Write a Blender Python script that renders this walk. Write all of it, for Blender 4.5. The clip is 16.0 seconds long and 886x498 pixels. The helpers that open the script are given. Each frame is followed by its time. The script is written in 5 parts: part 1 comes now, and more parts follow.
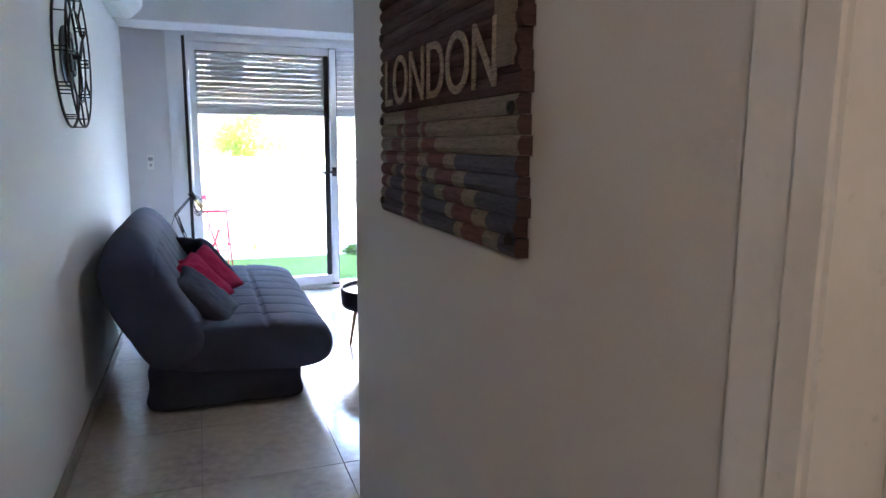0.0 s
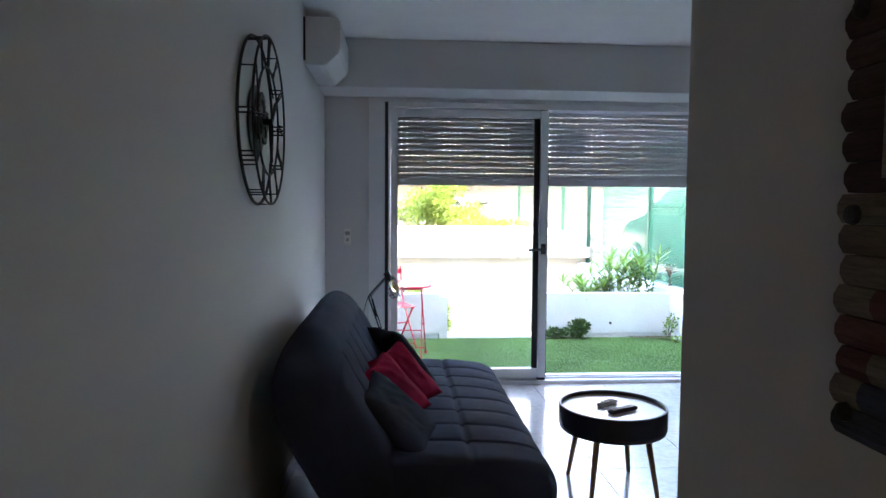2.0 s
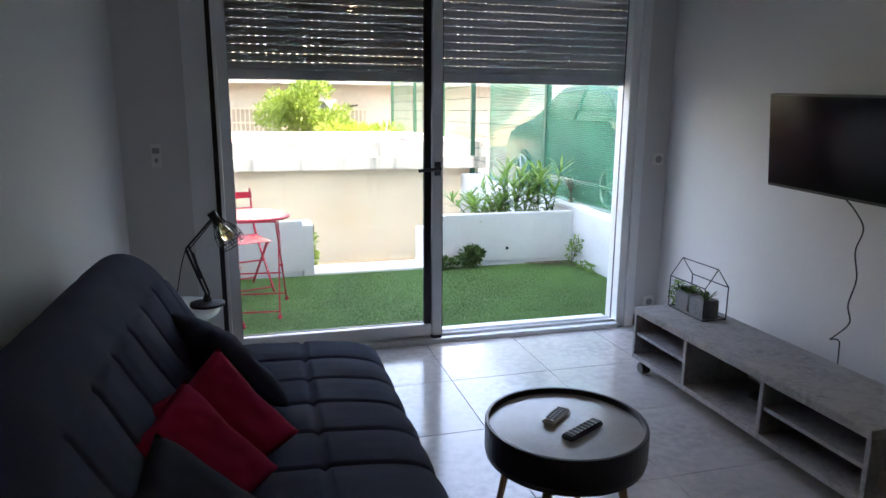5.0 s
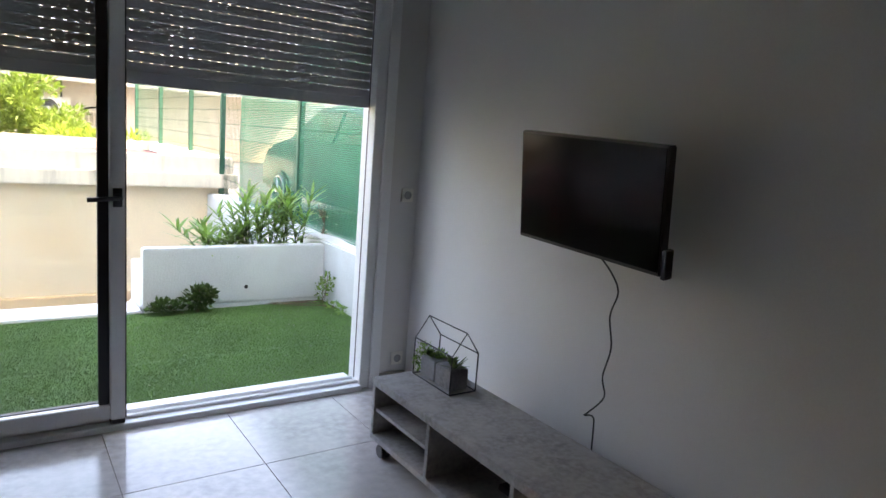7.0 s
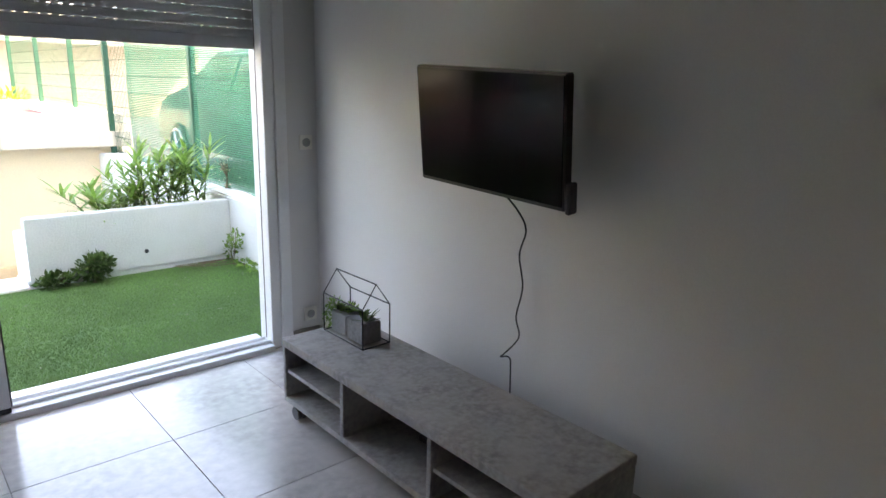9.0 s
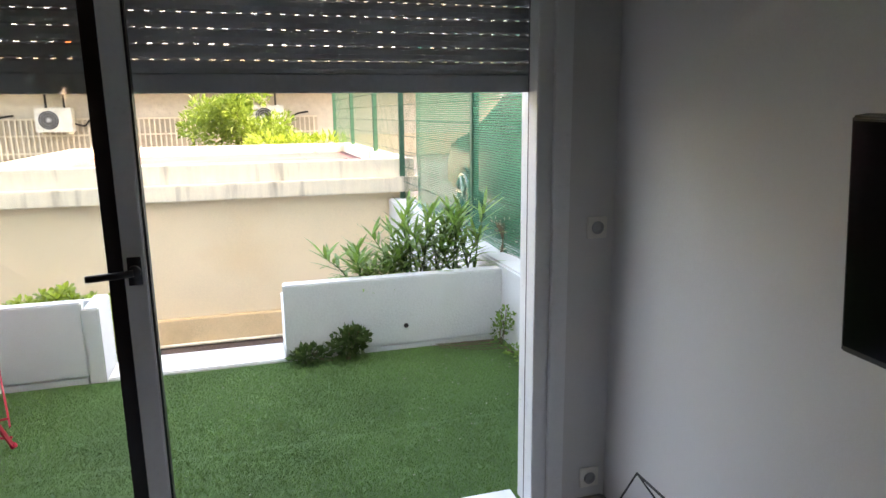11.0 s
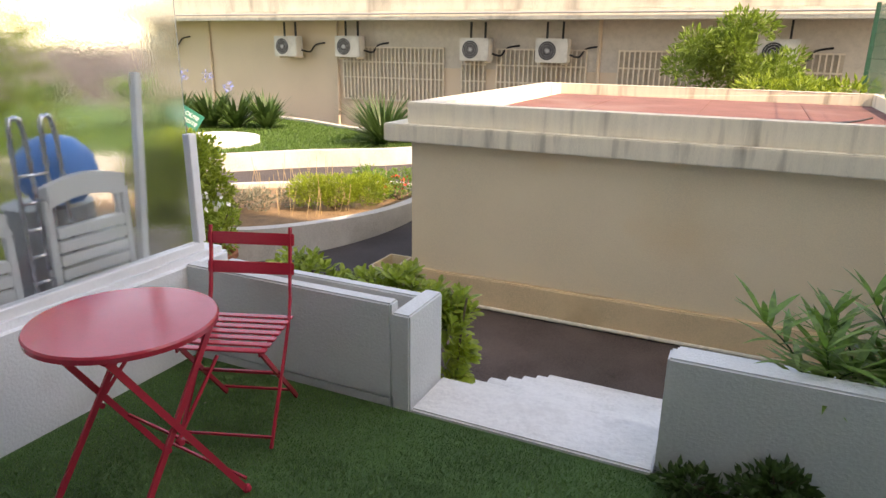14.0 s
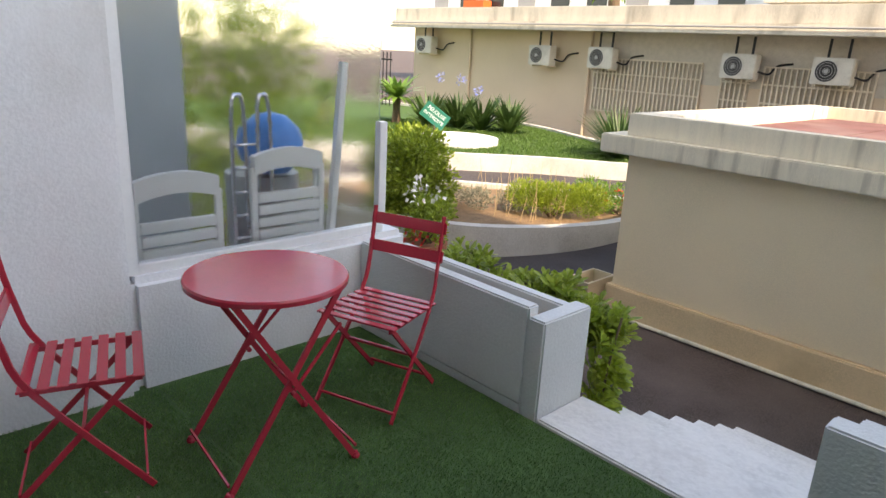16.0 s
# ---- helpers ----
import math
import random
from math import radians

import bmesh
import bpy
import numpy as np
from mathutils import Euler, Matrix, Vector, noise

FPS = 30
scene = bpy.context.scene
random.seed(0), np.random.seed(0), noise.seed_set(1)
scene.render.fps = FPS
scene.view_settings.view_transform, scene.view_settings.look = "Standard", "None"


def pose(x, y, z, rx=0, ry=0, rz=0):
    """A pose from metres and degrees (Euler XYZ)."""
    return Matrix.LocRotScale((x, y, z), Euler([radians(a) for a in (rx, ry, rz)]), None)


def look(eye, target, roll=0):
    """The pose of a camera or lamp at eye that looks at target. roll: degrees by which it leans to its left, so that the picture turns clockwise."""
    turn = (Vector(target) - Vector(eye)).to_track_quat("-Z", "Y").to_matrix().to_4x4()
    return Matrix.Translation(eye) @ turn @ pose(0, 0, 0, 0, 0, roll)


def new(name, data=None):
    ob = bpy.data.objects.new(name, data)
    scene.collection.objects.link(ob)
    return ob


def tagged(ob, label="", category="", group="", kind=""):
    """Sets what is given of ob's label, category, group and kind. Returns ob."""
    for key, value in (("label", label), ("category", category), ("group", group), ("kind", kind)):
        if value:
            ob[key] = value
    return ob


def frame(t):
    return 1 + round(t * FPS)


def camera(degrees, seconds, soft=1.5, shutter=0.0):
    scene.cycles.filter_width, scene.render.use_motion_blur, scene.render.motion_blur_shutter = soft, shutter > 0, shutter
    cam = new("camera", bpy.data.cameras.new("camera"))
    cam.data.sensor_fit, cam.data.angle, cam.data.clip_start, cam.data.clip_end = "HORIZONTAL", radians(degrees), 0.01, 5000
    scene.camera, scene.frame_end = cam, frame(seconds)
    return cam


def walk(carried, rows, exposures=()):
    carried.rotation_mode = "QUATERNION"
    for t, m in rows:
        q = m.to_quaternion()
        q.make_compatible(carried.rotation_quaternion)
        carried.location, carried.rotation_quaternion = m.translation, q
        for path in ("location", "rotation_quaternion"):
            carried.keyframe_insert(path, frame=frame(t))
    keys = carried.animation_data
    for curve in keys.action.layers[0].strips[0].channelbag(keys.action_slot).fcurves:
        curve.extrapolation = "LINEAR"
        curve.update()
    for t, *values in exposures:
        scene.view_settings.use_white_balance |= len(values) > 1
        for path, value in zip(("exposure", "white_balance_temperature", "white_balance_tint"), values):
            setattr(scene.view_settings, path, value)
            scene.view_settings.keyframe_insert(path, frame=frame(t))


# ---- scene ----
cam = camera(67.8, 16.0)
PATH = [
    (0, (-0.015, 0.496, 1.32), (0.666, 2.349, 1.003), 0.4),
    (0.5, (-0.002, 0.645, 1.326), (0.497, 2.565, 1.071), -0.1),
    (1, (0.05, 0.904, 1.357), (0.348, 2.872, 1.153), -0.3),
    (1.5, (0.021, 1.152, 1.359), (0.17, 3.142, 1.228), 0.2),
    (2, (-0.027, 1.38, 1.369), (0.117, 3.371, 1.246), 0.4),
    (2.5, (0.004, 1.627, 1.371), (0.149, 3.618, 1.247), 0.3),
    (2.7, (-0.001, 1.739, 1.385), (0.152, 3.728, 1.251), 0.2),
    (3, (0.012, 1.843, 1.372), (0.152, 3.834, 1.230), 0.3),
    (3.5, (-0.008, 2.07, 1.366), (0.298, 4.025, 1.063), 0.5),
    (4, (0.036, 2.304, 1.366), (0.406, 4.099, 0.999), 0.5),
    (4.2, (0.062, 2.403, 1.368), (0.46, 4.327, 0.973), 0.3),
    (6.3, (0.45, 3.168, 1.40), (1.15, 4.86, 1.0), 1.4),
    (6.5, (0.545, 3.253, 1.393), (1.246, 4.941, 1.001), 1.7),
    (7, (0.672, 3.302, 1.409), (1.797, 4.923, 1.085), 4.5),
    (7.5, (0.729, 3.228, 1.416), (2.056, 4.683, 1.069), 4.2),
    (8, (0.744, 3.198, 1.392), (2.134, 4.566, 0.95), 3.6),
    (8.2, (0.741, 3.194, 1.382), (2.136, 4.543, 0.898), 3.2),
    (10.3, (1.216, 3.989, 1.465), (2.041, 5.762, 1.05), -1.1),
    (10.5, (1.293, 4.093, 1.464), (2.01, 5.913, 1.05), -1.2),
    (11, (1.444, 4.435, 1.485), (1.954, 6.193, 1.107), -0.7),
    (11.5, (1.607, 4.727, 1.466), (2.025, 6.638, 1.047), -0.3),
    (12, (1.755, 5.025, 1.447), (1.778, 6.928, 0.831), -0.3),
    (12.5, (1.792, 5.366, 1.47), (1.722, 7.219, 0.721), 0.7),
    (13, (1.844, 5.699, 1.484), (1.634, 7.553, 0.763), 0.2),
    (13.5, (1.825, 5.997, 1.498), (1.172, 7.779, 0.866), -0.5),
    (14, (1.756, 6.242, 1.496), (0.953, 7.977, 0.908), 0.8),
    (14.5, (1.818, 6.373, 1.478), (0.646, 7.906, 0.951), 0.6),
    (15, (1.959, 6.451, 1.431), (0.607, 7.83, 0.911), 2.7),
    (15.5, (1.995, 6.476, 1.423), (0.595, 7.77, 0.819), 3.1),
    (16, (2.035, 6.488, 1.447), (0.658, 7.818, 0.868), 3.1),
]
K = 1.07  # metres per unit of the plan
walk(cam, [(t, look(Vector(eye) * K, Vector(target) * K, roll)) for t, eye, target, roll in PATH],
     [(0, 6.55, 6800, 20), (0.5, 6.1, 7000, 20), (1, 5.7, 7200, 20), (1.5, 5.2, 7300, 20), (2.5, 4.8, 7500, 20), (3.5, 4.5, 7800, 20), (4.2, 4.3, 8000, 20), (6.5, 3.8, 8700, 20), (7, 3.9, 9000, 20), (7.5, 4.2, 9100, 19), (8.2, 4.4, 9200, 18),
      (10.5, 3.8, 9700, 20), (11, 3.6, 9800, 20), (11.5, 3.05, 9800, 20), (12.5, 2.8, 10300, 20), (13.5, 2.4, 10000, 20), (14.5, 1.75, 9400, 18), (15, 1.72, 9100, 16), (16, 1.88, 8900, 16)])

# ---- light ----
TO_SUN = Vector((0.66, -0.23, 0.71)).normalized()
world = bpy.data.worlds.new("sky")
scene.world = world
world.use_nodes = True
nt = world.node_tree
sky = nt.nodes.new("ShaderNodeTexSky")
sky.sky_type, sky.sun_disc = "NISHITA", False
sky.sun_elevation, sky.sun_rotation = math.asin(TO_SUN.z), math.atan2(TO_SUN.x, TO_SUN.y)
nt.links.new(sky.outputs[0], nt.nodes["Background"].inputs[0])
nt.nodes["Background"].inputs[1].default_value = 0.15
sun = new("sun", bpy.data.lights.new("sun", "SUN"))
sun.data.energy, sun.data.angle, sun.data.color = 2.0, radians(0.5), (1.0, 0.94, 0.84)
sun.matrix_world = look(TO_SUN * 60, (0, 0, 0))

# ---- materials ----


def mat(name, col, rough=0.6, metal=0.0, var=0.12, scale=6.0, fine=60.0, bump=0.15, col2=None, stain=None, streak=False, rand=0.0, spec=0.5):
    m = bpy.data.materials.new(name)
    m.use_nodes = True
    t = m.node_tree
    b = t.nodes["Principled BSDF"]
    b.inputs["Roughness"].default_value, b.inputs["Metallic"].default_value = rough, metal
    b.inputs["Specular IOR Level"].default_value = spec
    geo = t.nodes.new("ShaderNodeNewGeometry")
    src = geo.outputs["Position"]
    if streak:
        mp = t.nodes.new("ShaderNodeMapping")
        mp.inputs["Scale"].default_value = streak
        t.links.new(src, mp.inputs[0])
        src = mp.outputs[0]

    def noise_tex(s, detail=5.0):
        n = t.nodes.new("ShaderNodeTexNoise")
        n.inputs["Scale"].default_value, n.inputs["Detail"].default_value = s, detail
        t.links.new(src, n.inputs["Vector"])
        return n.outputs["Fac"]

    def ramp(fac, lo, hi):
        r = t.nodes.new("ShaderNodeMapRange")
        r.inputs[1].default_value, r.inputs[2].default_value = lo, hi
        t.links.new(fac, r.inputs[0])
        return r.outputs[0]

    def mix(fac, a, c):
        x = t.nodes.new("ShaderNodeMix")
        x.data_type = "RGBA"
        if isinstance(fac, float):
            x.inputs[0].default_value = fac
        else:
            t.links.new(fac, x.inputs[0])
        for i, v in ((6, a), (7, c)):
            if isinstance(v, tuple):
                x.inputs[i].default_value = (*v, 1)
            else:
                t.links.new(v, x.inputs[i])
        return x.outputs[2]

    dark = tuple(max(0.0, c * (1 - 1.6 * var)) for c in col)
    light = col2 or tuple(min(1.0, c * (1 + var)) for c in col)
    big, small = noise_tex(scale), noise_tex(fine)
    c = mix(ramp(big, 0.3, 0.7), dark, light)
    c = mix(ramp(small, 0.35, 0.75), c, tuple(min(1, v * (1 + 0.5 * var)) for v in light)) if var else c
    if stain:
        c = mix(ramp(noise_tex(scale * 0.37, 8.0), 0.56, 0.78), c, stain)
    if rand:
        oi = t.nodes.new("ShaderNodeObjectInfo")
        hs = t.nodes.new("ShaderNodeHueSaturation")
        t.links.new(ramp(oi.outputs["Random"], -1 / rand, 1 / rand), hs.inputs["Value"])
        mr = hs.inputs["Value"].links[0].from_node
        mr.inputs[1].default_value, mr.inputs[2].default_value = 0, 1
        mr.inputs[3].default_value, mr.inputs[4].default_value = 1 - rand, 1 + rand
        t.links.new(c, hs.inputs["Color"])
        c = hs.outputs[0]
    t.links.new(c, b.inputs["Base Color"])
    t.links.new(ramp(small, 0, 1), b.inputs["Roughness"])
    mr = b.inputs["Roughness"].links[0].from_node
    mr.inputs[3].default_value, mr.inputs[4].default_value = max(0.02, rough - 0.07), min(1, rough + 0.07)
    if bump:
        bp = t.nodes.new("ShaderNodeBump")
        bp.inputs["Strength"].default_value, bp.inputs["Distance"].default_value = bump, 0.01
        t.links.new(small, bp.inputs["Height"])
        t.links.new(bp.outputs[0], b.inputs["Normal"])
    return m


def glass_mat(name, rough=0.0, col=(0.95, 0.98, 0.97), pane=True, bump=0.0):
    m = bpy.data.materials.new(name)
    m.use_nodes = True
    t = m.node_tree
    b = t.nodes["Principled BSDF"]
    b.inputs["Base Color"].default_value = (*col, 1)
    b.inputs["Roughness"].default_value, b.inputs["Transmission Weight"].default_value = rough, 1.0
    b.inputs["IOR"].default_value = 1.45
    if bump:
        n, bp = t.nodes.new("ShaderNodeTexNoise"), t.nodes.new("ShaderNodeBump")
        n.inputs["Scale"].default_value = 110
        bp.inputs["Strength"].default_value, bp.inputs["Distance"].default_value = bump, 0.004
        t.links.new(n.outputs[0], bp.inputs["Height"])
        t.links.new(bp.outputs[0], b.inputs["Normal"])
    return m


def glow(name, col, s):
    m = bpy.data.materials.new(name)
    m.use_nodes = True
    b = m.node_tree.nodes["Principled BSDF"]
    b.inputs["Emission Color"].default_value, b.inputs["Emission Strength"].default_value = (*col, 1), s
    return m


def leaf_mat(name, col, col2, rough=0.45):
    m = mat(name, col, rough, var=0.3, scale=9, fine=40, bump=0.0, col2=col2)
    t = m.node_tree
    b = t.nodes["Principled BSDF"]
    tr, mx = t.nodes.new("ShaderNodeBsdfTranslucent"), t.nodes.new("ShaderNodeMixShader")
    t.links.new(b.inputs["Base Color"].links[0].from_socket, tr.inputs[0])
    mx.inputs[0].default_value = 0.35
    t.links.new(b.outputs[0], mx.inputs[1])
    t.links.new(tr.outputs[0], mx.inputs[2])
    t.links.new(mx.outputs[0], t.nodes["Material Output"].inputs[0])
    return m


def mesh_cloth(name, col):
    """Woven shade cloth: half threads, half holes."""
    m = mat(name, col, 0.7, var=0.15, scale=2, fine=30, bump=0)
    t = m.node_tree
    b = t.nodes["Principled BSDF"]
    tr, tl, m1, m2 = (t.nodes.new("ShaderNode" + k) for k in ("BsdfTransparent", "BsdfTranslucent", "MixShader", "MixShader"))
    t.links.new(b.inputs["Base Color"].links[0].from_socket, tl.inputs[0])
    m1.inputs[0].default_value = 0.4
    t.links.new(b.outputs[0], m1.inputs[1])
    t.links.new(tl.outputs[0], m1.inputs[2])
    geo, wave, rng_node = t.nodes.new("ShaderNodeNewGeometry"), t.nodes.new("ShaderNodeTexWave"), t.nodes.new("ShaderNodeMapRange")
    wave.bands_direction = "Z"
    wave.inputs["Scale"].default_value, wave.inputs["Distortion"].default_value, wave.inputs["Detail Scale"].default_value = 16.0, 2.5, 1.2
    t.links.new(geo.outputs["Position"], wave.inputs["Vector"])
    t.links.new(wave.outputs["Fac"], rng_node.inputs[0])
    rng_node.inputs[3].default_value, rng_node.inputs[4].default_value = 0.10, 0.42
    t.links.new(rng_node.outputs[0], m2.inputs[0])
    t.links.new(m1.outputs[0], m2.inputs[1])
    t.links.new(tr.outputs[0], m2.inputs[2])
    t.links.new(m2.outputs[0], t.nodes["Material Output"].inputs[0])
    return m


PAINT = mat("wall_paint", (0.69, 0.68, 0.665), 0.75, var=0.02, scale=1.5, fine=180, bump=0.06)
CEIL = mat("ceiling_paint", (0.85, 0.85, 0.84), 0.8, var=0.02, fine=150, bump=0.05)
TILE = mat("floor_tile", (0.47, 0.44, 0.42), 0.16, var=0.12, scale=2.5, fine=22, bump=0.01, rand=0.05, spec=0.7)
GROUT = mat("grout", (0.30, 0.28, 0.27), 0.9, var=0.1)
PLINTH = mat("plinth_tile", (0.26, 0.24, 0.22), 0.35, var=0.15)
ALU = mat("white_aluminium", (0.82, 0.83, 0.83), 0.3, var=0.02, bump=0.01)
BLACK = mat("black_profile", (0.015, 0.015, 0.017), 0.4, var=0.1, bump=0.02)
SHUT = mat("shutter_slat", (0.58, 0.60, 0.63), 0.45, var=0.04, bump=0.03)
GLASS = glass_mat("clear_glass")
FROST = glass_mat("textured_glass", 0.08, (0.98, 1.0, 0.99), bump=0.10)
FABRIC = mat("quilted_fabric", (0.062, 0.072, 0.112), 0.95, var=0.15, scale=7, fine=420, bump=0.35, spec=0.2)
PILLOW = mat("grey_cushion_fabric", (0.05, 0.055, 0.08), 0.95, var=0.12, scale=9, fine=500, bump=0.3, spec=0.2)
RED = mat("red_cushion_fabric", (0.42, 0.012, 0.055), 0.9, var=0.15, scale=9, fine=500, bump=0.3, spec=0.2)
CONC = mat("concrete_laminate", (0.30, 0.285, 0.275), 0.5, var=0.22, scale=9, fine=45, bump=0.05)
WOODL = mat("beech_leg", (0.42, 0.22, 0.10), 0.45, var=0.2, scale=20, streak=(4, 4, 0.6))
TRAYW = mat("tray_top", (0.62, 0.6, 0.6), 0.22, var=0.04, bump=0.01)
TRAYB = mat("black_lacquer", (0.018, 0.018, 0.022), 0.35, var=0.1, bump=0.03)
SCREEN = mat("screen", (0.006, 0.006, 0.007), 0.12, var=0.05, bump=0, spec=0.08)
PLAST = mat("black_plastic", (0.02, 0.02, 0.022), 0.4, var=0.1, bump=0.03)
WPLAST = mat("white_plastic", (0.8, 0.8, 0.78), 0.35, var=0.02, bump=0.02)
UNIT = mat("aged_white_metal", (0.56, 0.54, 0.48), 0.5, var=0.08, stain=(0.4, 0.37, 0.32))
PLATE = mat("ivory_plate", (0.82, 0.80, 0.74), 0.4, var=0.03, bump=0.02)
GREYP = mat("grey_plastic", (0.35, 0.35, 0.35), 0.45, var=0.05)
IRON = mat("black_iron", (0.018, 0.018, 0.02), 0.5, 0.3, var=0.15)
CHROME = mat("chrome", (0.6, 0.6, 0.62), 0.2, 1.0, var=0.03, bump=0)
OAK = mat("table_top_wood", (0.34, 0.28, 0.22), 0.4, var=0.22, scale=8, fine=60, streak=(1, 8, 8))
TURF = mat("turf_backing", (0.05, 0.11, 0.032), 0.95, var=0.25, scale=3, fine=240, bump=0.5)
BLADE = mat("turf_blade", (0.11, 0.215, 0.065), 0.75, var=0.35, scale=1.7, fine=300, bump=0, spec=0.2)
RENDERW = mat("white_masonry_paint", (0.78, 0.79, 0.80), 0.85, var=0.04, scale=3, fine=70, bump=0.35, stain=(0.62, 0.61, 0.58))
CREAM = mat("cream_render", (0.84, 0.69, 0.49), 0.9, var=0.05, scale=1.2, fine=90, bump=0.25, stain=(0.80, 0.58, 0.34))
OCHRE = mat("ochre_plinth", (0.74, 0.55, 0.34), 0.9, var=0.1, scale=2, fine=90, bump=0.25, stain=(0.45, 0.3, 0.16))
PARAP = mat("weathered_coping", (0.78, 0.71, 0.57), 0.9, var=0.08, scale=3, fine=60, bump=0.3, stain=(0.28, 0.24, 0.18), streak=(5.5, 5.5, 0.55))
REDROOF = mat("red_roof_felt", (0.19, 0.085, 0.075), 0.9, var=0.2, scale=2, fine=120, stain=(0.27, 0.17, 0.15))
# Mottled whitewash; base colour darkened to stand in for shade on the white kerbs.
KERB = mat("shaded_weathered_whitewash", (0.52, 0.51, 0.49), 0.9, var=0.14, scale=2.5, fine=50, bump=0.4, stain=(0.33, 0.31, 0.28))
FARWALL = mat("peach_render", (0.62, 0.50, 0.37), 0.9, var=0.05, scale=0.8, fine=60, bump=0.2, stain=(0.56, 0.47, 0.36))
FARCOPE = mat("streaked_concrete", (0.58, 0.54, 0.46), 0.9, var=0.12, scale=2, fine=50, bump=0.3, stain=(0.27, 0.24, 0.20), streak=(2.2, 2.2, 0.4))
ASPH = mat("brown_asphalt", (0.085, 0.062, 0.055), 0.9, var=0.5, scale=1.5, fine=110, bump=0.9, stain=(0.13, 0.10, 0.085))
SOIL = mat("dry_soil", (0.22, 0.14, 0.08), 0.95, var=0.3, scale=6, fine=80, bump=0.6)
LAWN = mat("lawn_ground", (0.05, 0.11, 0.025), 0.95, var=0.3, scale=2, fine=150, bump=0.6)
GRILLE = mat("grille_bars", (0.66, 0.58, 0.46), 0.6, var=0.08)
STEPW = mat("worn_white_step_paint", (0.74, 0.73, 0.71), 0.8, var=0.07, scale=5, fine=40, bump=0.35, stain=(0.50, 0.47, 0.43))
# White masonry paint again, with the shade on these walls mixed into its colour.
PLANTER = mat("shaded_white_masonry_paint", (0.64, 0.66, 0.66), 0.85, var=0.05, scale=3, fine=70, bump=0.35, stain=(0.55, 0.54, 0.51))
CLOTH = mesh_cloth("green_shade_cloth", (0.022, 0.17, 0.095))
FENCE = mat("fence_green", (0.02, 0.10, 0.06), 0.5, var=0.1)
REDMET = mat("red_painted_steel", (0.52, 0.035, 0.06), 0.14, var=0.05, scale=14, fine=120, bump=0.03)
LEAF = leaf_mat("oleander_leaf", (0.085, 0.20, 0.035), (0.20, 0.36, 0.07), 0.35)
LEAFD = leaf_mat("dark_leaf", (0.04, 0.09, 0.025), (0.08, 0.15, 0.04))
LEAFY = leaf_mat("bright_leaf", (0.15, 0.25, 0.025), (0.36, 0.46, 0.06), 0.35)
LEAFB = leaf_mat("bush_leaf", (0.085, 0.16, 0.025), (0.22, 0.32, 0.05))
LEAFG = leaf_mat("silver_leaf", (0.22, 0.24, 0.17), (0.34, 0.34, 0.26))
BARK = mat("bark", (0.13, 0.09, 0.06), 0.9, var=0.3, scale=15)
FLOWER = mat("red_petal", (0.55, 0.03, 0.02), 0.6, bump=0)
FLOWERW = mat("white_petal", (0.8, 0.78, 0.72), 0.6, bump=0)
FLOWERB = mat("blue_petal", (0.2, 0.25, 0.6), 0.6, bump=0)
TERRA = mat("terracotta", (0.35, 0.13, 0.07), 0.8, var=0.12)
BLUE = mat("blue_plastic", (0.03, 0.22, 0.6), 0.4, var=0.05)
SIGNG = mat("green_sign", (0.01, 0.16, 0.11), 0.4, var=0.05)
CARW = mat("white_car_paint", (0.7, 0.7, 0.7), 0.15, var=0.02, bump=0)
CARD = mat("dark_car_paint", (0.1, 0.11, 0.12), 0.15, var=0.05, bump=0)
PBROWN = mat("picture_brown", (0.062, 0.036, 0.036), 0.75, var=0.3, scale=25, streak=(1, 1, 9))
PLETTER = mat("picture_lettering", (0.30, 0.245, 0.19), 0.75, var=0.35, scale=40, streak=(1, 1, 6))
PCREAM = mat("picture_cream", (0.17, 0.145, 0.12), 0.75, var=0.25, scale=25, streak=(1, 1, 9))
PRED = mat("picture_red", (0.105, 0.042, 0.042), 0.75, var=0.3, scale=25, streak=(1, 1, 9))
PBLUE = mat("picture_blue", (0.045, 0.052, 0.078), 0.75, var=0.3, scale=25, streak=(1, 1, 9))
WINDARK = mat("dark_pane", (0.03, 0.035, 0.04), 0.1, var=0.1, bump=0)
ORANGE = mat("orange_awning", (0.6, 0.13, 0.03), 0.7, var=0.1)


